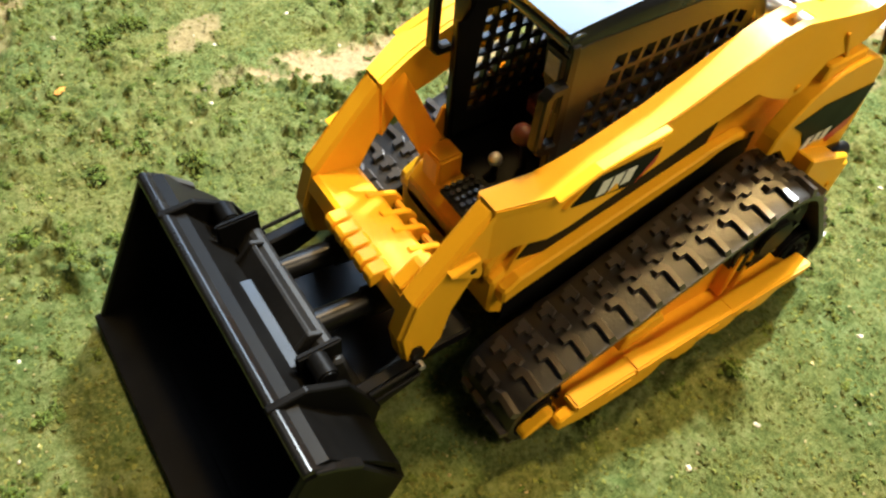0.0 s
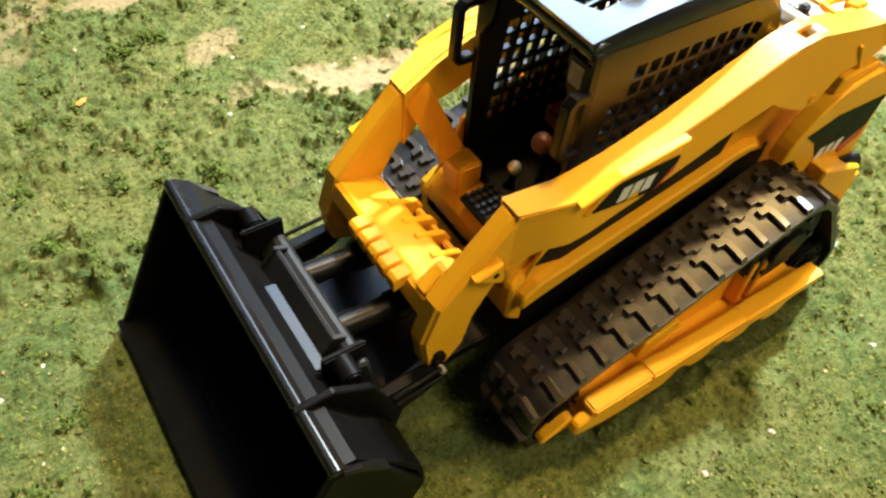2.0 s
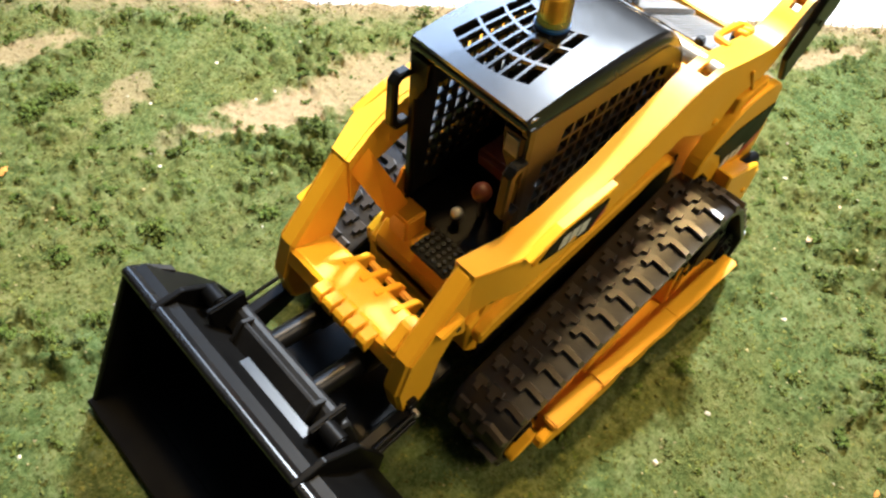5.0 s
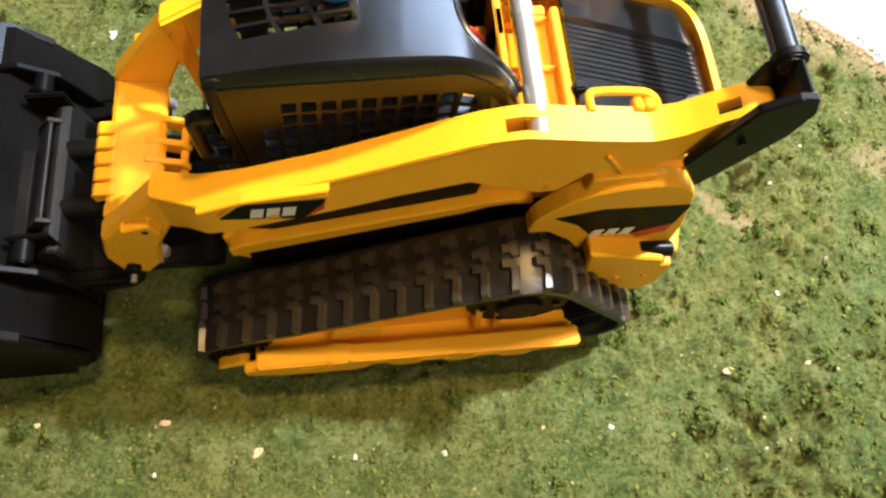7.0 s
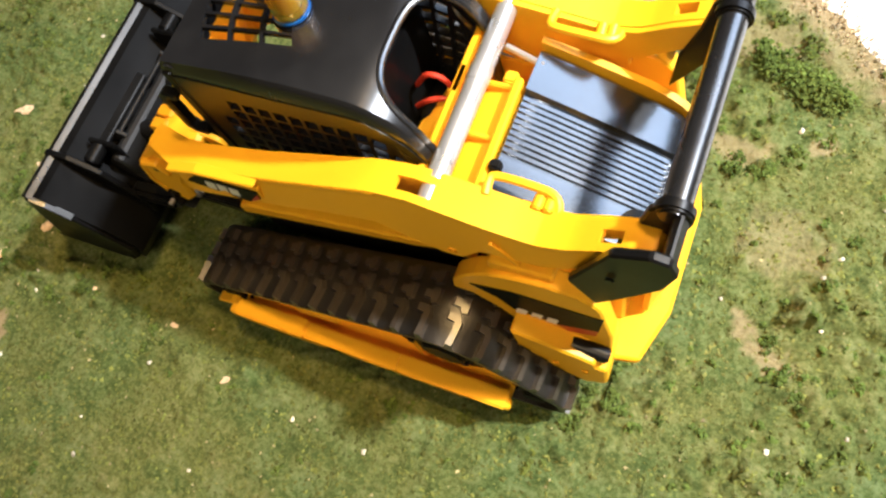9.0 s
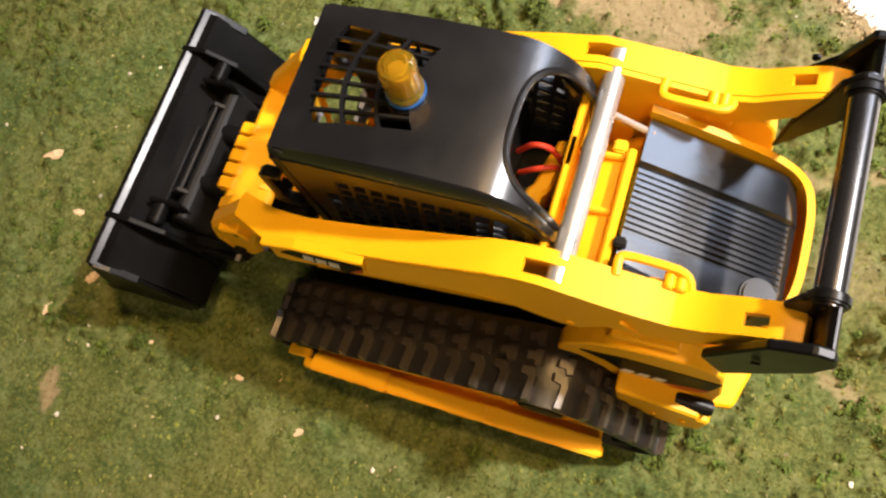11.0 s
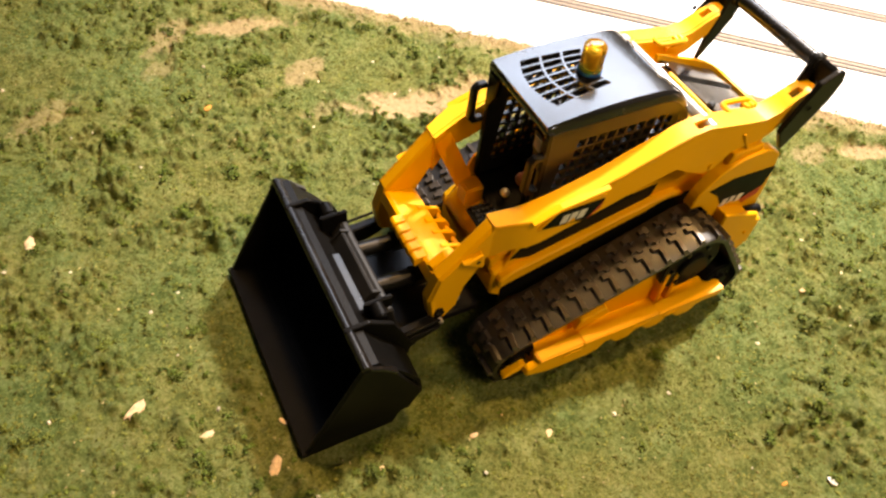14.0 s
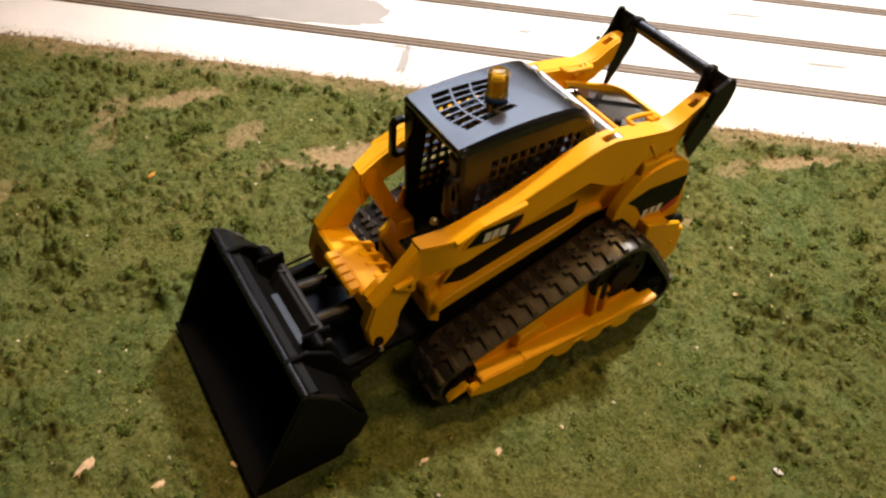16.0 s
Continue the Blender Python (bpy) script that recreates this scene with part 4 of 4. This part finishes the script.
# bare sandy patches: centre x, y, half lengths, turn in degrees, strength
PATCHES = [(0.33, 1.50, 0.36, 0.13, -22, 1.0), (-0.15, 2.08, 0.16, 0.10, 30, 0.6), (-0.17, 1.66, 0.14, 0.07, 10, 0.35), (-0.42, 2.73, 0.28, 0.10, -10, 0.75), (-0.95, 2.75, 0.20, 0.12, 40, 0.5), (-1.08, 2.45, 0.12, 0.08, 20, 0.35),
           (3.2, -0.1, 0.30, 0.07, -25, 0.9), (0.9, 1.40, 0.45, 0.2, -10, 0.8), (2.0, -0.17, 0.13, 0.05, -45, 0.6), (1.92, -0.06, 0.09, 0.02, -40, 0.6), (1.97, 0.30, 0.16, 0.14, 0, 0.35), (1.70, 0.66, 0.10, 0.05, 0, 0.5), (2.02, 0.74, 0.05, 0.04, 60, 0.6),
           (1.62, 1.2, 0.3, 0.12, 10, 0.4), (2.7, 0.08, 0.14, 0.08, 0, 0.5), (-1.22, -1.10, 0.045, 0.10, 20, 0.8), (-1.85, 2.2, 0.2, 0.1, 30, 0.35)]
ROAD_C = 3.07  # the road's edge: y + 0.87 x = ROAD_C


def soft(p, s):
    return noise.noise(Vector((p[0] * s, p[1] * s, 3.1)))


def bareness(x, y):
    v = 0.0
    wob = 0.25 * soft((x, y), 5) + 0.32 * soft((x + 7, y), 14) + 0.22 * soft((x, y + 3), 33)
    for cx, cy, a, c, turn, k in PATCHES:
        t = radians(turn)
        dx, dy = x - cx, y - cy
        u, w = dx * math.cos(t) + dy * math.sin(t), -dx * math.sin(t) + dy * math.cos(t)
        d = math.hypot(u / a, w / c) + wob * (1.6 if c > 0.06 else 2.8)
        v = max(v, k * min(1, max(0, (1.25 - d) / 0.5)))
    e = (ROAD_C - (y + 0.87 * x)) / 1.326 + 0.25 * wob
    v = max(v, 0.85 * min(1, max(0, (0.22 - e) / 0.2)))
    return v


def ground_z(x, y):
    lump = (abs(soft((x + 2, y), 8.5)) * 0.070 + abs(soft((x, y + 5), 19)) * 0.078) * min(1.35, max(0.26, 1.15 * clumpiness(x, y)))
    lump *= 1 - 0.8 * bareness(x, y)
    if -1.2 < x < 1.5 and abs(y) < 0.66:
        lump *= 0.25
    near_road = min(1.0, max(0.0, (ROAD_C - y - 0.87 * x - 0.02) / 0.25))
    return (0.010 * soft((x, y), 3.1) + lump * (1 - 0.68 * flat_zone(x, y)) + 0.012 * soft((x, y), 42) - 0.023) * near_road - 0.006


def clumpiness(x, y):
    return 0.42 + 1.1 * soft((x, y), 1.7) + 1.0 * soft((x + 3, y), 4.6) + 0.4 * soft((x, y + 8), 11)


def flat_zone(x, y):
    return min(1.0, max(0.0, (-0.70 - y + 0.3 * soft((x, y), 2)) / 0.3)) * min(1.0, max(0.0, (1.35 - x) / 0.7))


nx, ny = 540, 480
xs = np.concatenate([[-33, -20, -12, -8, -5.5, -4.2], np.linspace(-3.4, 5.0, nx), [5.6, 7, 9, 12, 20, 43]])
ys = np.concatenate([[-33, -20, -12, -8, -5, -3.4], np.linspace(-2.6, 4.9, ny), [5.6, 7, 9, 12, 24.8]])
verts, bares = [], []
for y in ys:
    for x in xs:
        verts.append((x * U, y * U, ground_z(x, y) * U))
        bares.append(bareness(x, y))
w = len(xs)
faces = [(j * w + i, j * w + i + 1, (j + 1) * w + i + 1, (j + 1) * w + i) for j in range(len(ys) - 1) for i in range(w - 1)]
xs_ground, ys_ground, heights = xs, ys, np.array([v[2] / U for v in verts]).reshape(len(ys), len(xs))
me = bpy.data.meshes.new("ground")
me.from_pydata(verts, [], faces)
at = me.attributes.new("bare", "FLOAT", "POINT")
at.data.foreach_set("value", bares)
for p in me.polygons:
    p.use_smooth = True
me.materials.append(GRASS)
ground = tagged(new("ground", me), "model grass mat with bare sandy patches", "ground", kind="structure")

# turf crumbs and clumps, scattered
rng = np.random.default_rng(5)
OCTA_V = np.array([(1, 0, 0), (-1, 0, 0), (0, 1, 0), (0, -1, 0), (0, 0, 1), (0, 0, -0.6)], float)
OCTA_F = np.array([(0, 2, 4), (2, 1, 4), (1, 3, 4), (3, 0, 4), (2, 0, 5), (1, 2, 5), (3, 1, 5), (0, 3, 5)])


def crumbs(name, centres, sizes, mat, label):
    n = len(centres)
    v = OCTA_V[None] * (0.6 + 0.8 * rng.random((n, 6, 1))) + 0.35 * rng.standard_normal((n, 6, 3))
    v[:, :, 2] *= 0.6
    v = v * np.asarray(sizes)[:, None, None] + np.asarray(centres)[:, None, :]
    f = (OCTA_F[None] + 6 * np.arange(n)[:, None, None]).reshape(-1, 3)
    me = bpy.data.meshes.new(name)
    me.from_pydata((v.reshape(-1, 3) * U).tolist(), [], f.tolist())
    me.materials.append(mat)
    return tagged(new(name, me), label, "grass", kind="stuff")


def scatter(n, keep, x0=-3.3, x1=4.6, y0=-2.4, y1=4.5):
    out = []
    for x, y in zip(rng.uniform(x0, x1, n), rng.uniform(y0, y1, n)):
        if -1.14 < x < -0.54 and abs(y) < 0.60:
            continue
        if y + 0.87 * x < ROAD_C - 0.05 and rng.random() < keep(x, y):
            out.append((x, y))
    x, y = np.array(out).T
    return np.stack([x, y, turf_height(x, y)], 1)


def turf_height(x, y):
    """The ground's height, read from its own grid."""
    i = np.clip(np.searchsorted(xs_ground, x) - 1, 0, len(xs_ground) - 2)
    j = np.clip(np.searchsorted(ys_ground, y) - 1, 0, len(ys_ground) - 2)
    u, v = (x - xs_ground[i]) / (xs_ground[i + 1] - xs_ground[i]), (y - ys_ground[j]) / (ys_ground[j + 1] - ys_ground[j])
    return (heights[j, i] * (1 - u) + heights[j, i + 1] * u) * (1 - v) + (heights[j + 1, i] * (1 - u) + heights[j + 1, i + 1] * u) * v


def clump(x, y, r, tall, thick=1.0):
    """Crumbs heaped on a lobed, drawn-out dome."""
    k = int(thick * 2.6 * (r / 0.0105) ** 2) + 5
    a, d = rng.uniform(0, 2 * math.pi, k), np.sqrt(rng.random(k))
    lobes = 1 + 0.32 * np.sin(3 * a + rng.uniform(0, 6)) + 0.2 * np.sin(5 * a + rng.uniform(0, 6))
    turn, thin = rng.uniform(0, math.pi), rng.uniform(0.5, 0.95)
    px, py = r * d * lobes * np.cos(a), r * d * lobes * np.sin(a) * thin
    gx, gy = x + px * math.cos(turn) - py * math.sin(turn), y + px * math.sin(turn) + py * math.cos(turn)
    up = tall * r * np.sqrt(1 - d * d) * rng.uniform(0.35, 1.1, k)
    return np.stack([gx, gy, turf_height(gx, gy) + up], 1)


fine = scatter(125000, lambda x, y: max(0.03, 0.75 - 0.72 * bareness(x, y)))
crumbs("turf_crumbs", fine + [0, 0, 0.001], rng.uniform(0.003, 0.0095, len(fine)), TUFT, "fine green turf crumbs strewn on the mat")
straw = scatter(5000, lambda x, y: 0.5)
crumbs("straw_crumbs", straw + [0, 0, 0.003], rng.uniform(0.003, 0.007, len(straw)), STRAW, "straw-coloured crumbs strewn on the mat")
seeds = scatter(12500, lambda x, y: min(0.75, max(0.03, 0.75 * clumpiness(x, y) + 0.05)) * (1 - bareness(x, y)) * (1 - 0.9 * flat_zone(x, y)))
heaps = []
for x, y, z in seeds:
    r = min(0.06, 0.0115 * math.exp(abs(rng.normal(0, 0.62))))
    heaps.append(clump(x, y, r, rng.uniform(0.5, 0.95)))
# taller bushes: x, y, radius
BUSHES = [(1.80, 1.06, 0.13), (1.95, 1.02, 0.12), (1.70, 1.10, 0.09), (2.05, 0.96, 0.09), (1.72, 0.58, 0.06), (1.80, 0.57, 0.05), (1.92, 0.67, 0.05), (1.84, 0.62, 0.035), (2.06, -0.23, 0.05), (2.12, -0.27, 0.04), (-0.57, 2.24, 0.10), (-0.45, 2.26, 0.09),
          (-0.36, 2.30, 0.06), (0.52, 1.47, 0.03), (-0.07, 0.95, 0.06), (-0.20, 1.55, 0.06), (-1.24, 1.44, 0.06), (1.50, -0.52, 0.07), (1.42, -0.62, 0.05), (2.3, -0.42, 0.035), (2.5, 0.2, 0.06), (1.55, 0.95, 0.08), (0.62, 1.95, 0.05),
          (-0.9, 1.3, 0.06), (-1.4, 0.3, 0.05), (-1.55, 0.1, 0.05), (0.25, 1.0, 0.05), (1.83, -0.50, 0.03), (2.55, -0.25, 0.05), (2.75, -0.45, 0.05), (2.35, 0.35, 0.05)]
for x, y, r in BUSHES:
    for _ in range(int(2 + 60 * r)):
        dx, dy = rng.normal(0, r * 0.55, 2)
        heaps.append(clump(x + dx, y + dy * 0.7, rng.uniform(0.3, 0.6) * r, 1.0))
big = np.concatenate(heaps)
big = big[~((big[:, 0] > -1.16) & (big[:, 0] < -0.52) & (abs(big[:, 1]) < 0.62))]
big = big[big[:, 1] + 0.87 * big[:, 0] < ROAD_C - 0.03]
crumbs("turf_clumps", big, rng.uniform(0.004, 0.0095, len(big)), DARK_TUFT, "dark green turf clumps on the mat")

# loose chips and pebbles lying on the grass
CHIPS = [(-1.758, -0.038, 0.055, 30, CHIP), (-1.255, -0.558, 0.048, 60, CHIP), (-2.055, 1.182, 0.048, 80, CHIP), (-1.492, -0.28, 0.032, 10, CHIP), (-1.38, -0.767, 0.032, 70, CHIP), (-0.35, -0.80, 0.020, 0, CHIP),
         (-0.008, -0.94, 0.024, 40, CHIP), (-1.15, -0.358, 0.022, 120, CHIP), (-0.82, -0.77, 0.016, 20, CHIP), (-0.17, -0.745, 0.018, 90, CHIP), (1.80, -0.795, 0.022, 0, CHIP), (2.125, -0.79, 0.015, 40, CHIP),
         (1.125, -1.72, 0.024, 100, WHITE), (-0.117, -1.567, 0.017, 20, WHITE), (-0.665, 1.0, 0.024, 60, WHITE), (0.90, -1.63, 0.018, 0, ORANGE_CHIP), (-0.88, 1.91, 0.030, 30, ORANGE_CHIP)]
CHIP_LABELS = {CHIP: "pale wood chip lying on the grass", WHITE: "small white chip lying on the grass", ORANGE_CHIP: "small orange leaf crumb on the grass"}
for x, y, s, turn, mat in CHIPS:
    b = bmesh.new()
    bmesh.ops.create_icosphere(b, subdivisions=3, radius=1)
    rot = Matrix.Rotation(radians(turn), 3, "Z")
    for v in b.verts:
        p = v.co.copy()
        v.co = Vector((p.x, p.y * 0.5, p.z * 0.22)) * (1 + 0.55 * noise.noise(p * 2.1 + Vector((x * 9, y * 7, 0))) + 0.2 * noise.noise(p * 6 + Vector((x * 5, y * 9, 0))))
        v.co = rot @ v.co * s + Vector((x, y, ground_z(x, y) + s * 0.15))
    tagged(part("wood_chip" if mat is CHIP else "chip", b, mat), CHIP_LABELS[mat], "chip", "chips on the grass")
peb = bmesh.new()
bmesh.ops.create_icosphere(peb, subdivisions=1, radius=0.012)
for v in peb.verts:
    v.co = Vector((v.co.x, v.co.y * 0.8, v.co.z * 0.6)) * (1 + 0.5 * noise.noise(v.co * 90)) * U
pm = bpy.data.meshes.new("pebble")
peb.to_mesh(pm)
peb.free()
pm.materials.append(PEBBLE)
for x, y in zip(rng.uniform(-2.4, 2.6, 90), rng.uniform(-1.8, 2.6, 90)):
    if -1.15 < x < 1.65 and abs(y) < 0.67 or y + 0.87 * x > ROAD_C - 0.2:
        continue
    ob = tagged(new("pebble", pm), "small pale pebble on the grass", "pebble", "pebbles on the grass")
    ob.matrix_basis = Matrix.LocRotScale(Vector((x, y, ground_z(x, y) + 0.004)) * U, Euler((0, 0, rng.uniform(0, 6))), Vector([rng.uniform(0.5, 1.2)] * 3))

# white concrete road with sunken rails, beyond the grass
nrm = Vector((0.87, 1.0, 0)).normalized()
along = Vector((1.0, -0.87, 0)).normalized()


def road_point(u, d, z):
    """u along the road, d beyond its edge."""
    return nrm * (ROAD_C / 1.3255 + d) + along * u + Vector((0, 0, z))


us = np.concatenate([[-26, -15], np.linspace(-9, 9, 700), [15, 26]])
g = []
for u in us:
    wob = 0.035 * noise.noise(Vector((u * 3, 0, 5))) + 0.025 * noise.noise(Vector((u * 11, 0, 5))) + 0.02 * noise.noise(Vector((u * 31, 0, 5)))
    g.append([road_point(u, d + (wob if d < 0.3 else 0), z) for d, z in ((-0.02, -0.014), (0.015, 0.000), (0.10, 0.014), (0.50, 0.02), (9, 0.02))])
b = bmesh.new()
vs = [[b.verts.new(p) for p in row] for row in g]
for i in range(len(g) - 1):
    for j in range(4):
        b.faces.new((vs[i][j], vs[i + 1][j], vs[i + 1][j + 1], vs[i][j + 1]))
road = tagged(part("road", b, CONCRETE, kind="structure"), "white concrete road with sunken rails", "road")
spill_u, spill_d = rng.uniform(-4.5, 4.5, 4200), rng.normal(-0.02, 0.035, 4200)
crumbs("sand_crumbs", np.array([road_point(u, d, 0.004 + 0.012 * min(1, max(0, d / 0.1))) for u, d in zip(spill_u, spill_d)]), rng.uniform(0.002, 0.008, 4200), SAND, "sandy crumbs along the edge of the road")
for k, d0 in enumerate((0.62, 1.40, 2.18, 2.96)):
    for off, wd, mat, nm in ((-0.060, 0.020, RUST, "rail"), (-0.038, 0.028, TANRAIL, "rail_filler"), (-0.009, 0.018, RUST, "rail"), (0.010, 0.030, TANRAIL, "rail_filler"), (0.041, 0.020, RUST, "rail")):
        b = bmesh.new()
        q = [road_point(-9, d0 + off, 0.0225), road_point(9, d0 + off, 0.0225), road_point(9, d0 + off + wd, 0.0225), road_point(-9, d0 + off + wd, 0.0225)]
        b.faces.new([b.verts.new(p) for p in q])
        ret = bmesh.ops.extrude_face_region(b, geom=b.faces[:])
        for v in [v for v in ret["geom"] if isinstance(v, bmesh.types.BMVert)]:
            v.co.z += 0.006 if mat is RUST else 0.002
        part(nm, b, mat, road)

STAINS = [(-2.6, 1.01, 1.7, 0.30, 0.03), (-0.57, 0.30, 0.030, 0.20, 0.7), (-0.62, 0.52, 0.08, 0.014, 0.7), (0.35, 1.02, 0.05, 0.018, 0.8), (2.9, 1.07, 0.16, 0.018, 0.7), (2.3, 1.80, 0.14, 0.016, 0.7)]
for k, (su, sd, a, c, rough_edge) in enumerate(STAINS):
    level = 0.0222 + 0.0008 * k
    b = bmesh.new()
    ringv = []
    for i in range(64):
        t = 2 * math.pi * i / 64
        f = 1 + rough_edge * noise.noise(Vector((math.cos(t) * 2.5, math.sin(t) * 2.5, su))) + 0.08 * noise.noise(Vector((math.cos(t) * 9, math.sin(t) * 9, su)))
        cx, sx = math.copysign(abs(math.cos(t)) ** 0.5, math.cos(t)), math.copysign(abs(math.sin(t)) ** 0.5, math.sin(t))
        ringv.append(b.verts.new(road_point(su + a * cx * f, sd + c * sx * f, level)))
    b.faces.new(ringv)
    part("grey_stain", b, GREYPATCH, road)

# plain unseen room; the tall window high in its north wall is added for reflections
def wall(name, boxes, label, mat=None):
    b = bmesh.new()
    for x0, x1, y0, y1, z0, z1 in boxes:
        vs = [b.verts.new((x / U, y / U, z / U)) for x in (x0, x1) for y in (y0, y1) for z in (z0, z1)]
        for f in ((0, 1, 3, 2), (4, 6, 7, 5), (0, 4, 5, 1), (2, 3, 7, 6), (0, 2, 6, 4), (1, 5, 7, 3)):
            b.faces.new([vs[i] for i in f])
    return tagged(part(name, b, mat or PLASTER), label, "wall", kind="structure")


wall("floor", [(-4, 5.2, -4, 3, -0.16, -0.06)], "plain room floor")
wall("ceiling", [(-4, 5.2, -4, 3, 4.6, 4.7)], "plain white ceiling")
wall("wall_south", [(-4.1, 5.3, -4.1, -4.0, -0.16, 4.7)], "plain light wall")
wall("wall_north", [(-4.1, WX0, 3.0, 3.1, -0.16, 4.7), (WX1, 5.3, 3.0, 3.1, -0.16, 4.7), (WX0, WX1, 3.0, 3.1, -0.16, WZ0), (WX0, WX1, 3.0, 3.1, WZ1, 4.7)], "plain light wall with an opening for the unseen window")
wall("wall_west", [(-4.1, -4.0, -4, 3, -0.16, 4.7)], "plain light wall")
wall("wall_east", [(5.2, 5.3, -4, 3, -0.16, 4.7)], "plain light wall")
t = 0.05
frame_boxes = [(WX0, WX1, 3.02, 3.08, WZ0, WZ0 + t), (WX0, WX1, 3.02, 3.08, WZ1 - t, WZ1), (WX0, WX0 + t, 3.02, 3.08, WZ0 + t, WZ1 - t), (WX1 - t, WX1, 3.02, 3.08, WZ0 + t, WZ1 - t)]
wall("window_1", frame_boxes, "unseen window frame, added for the roof's reflections")
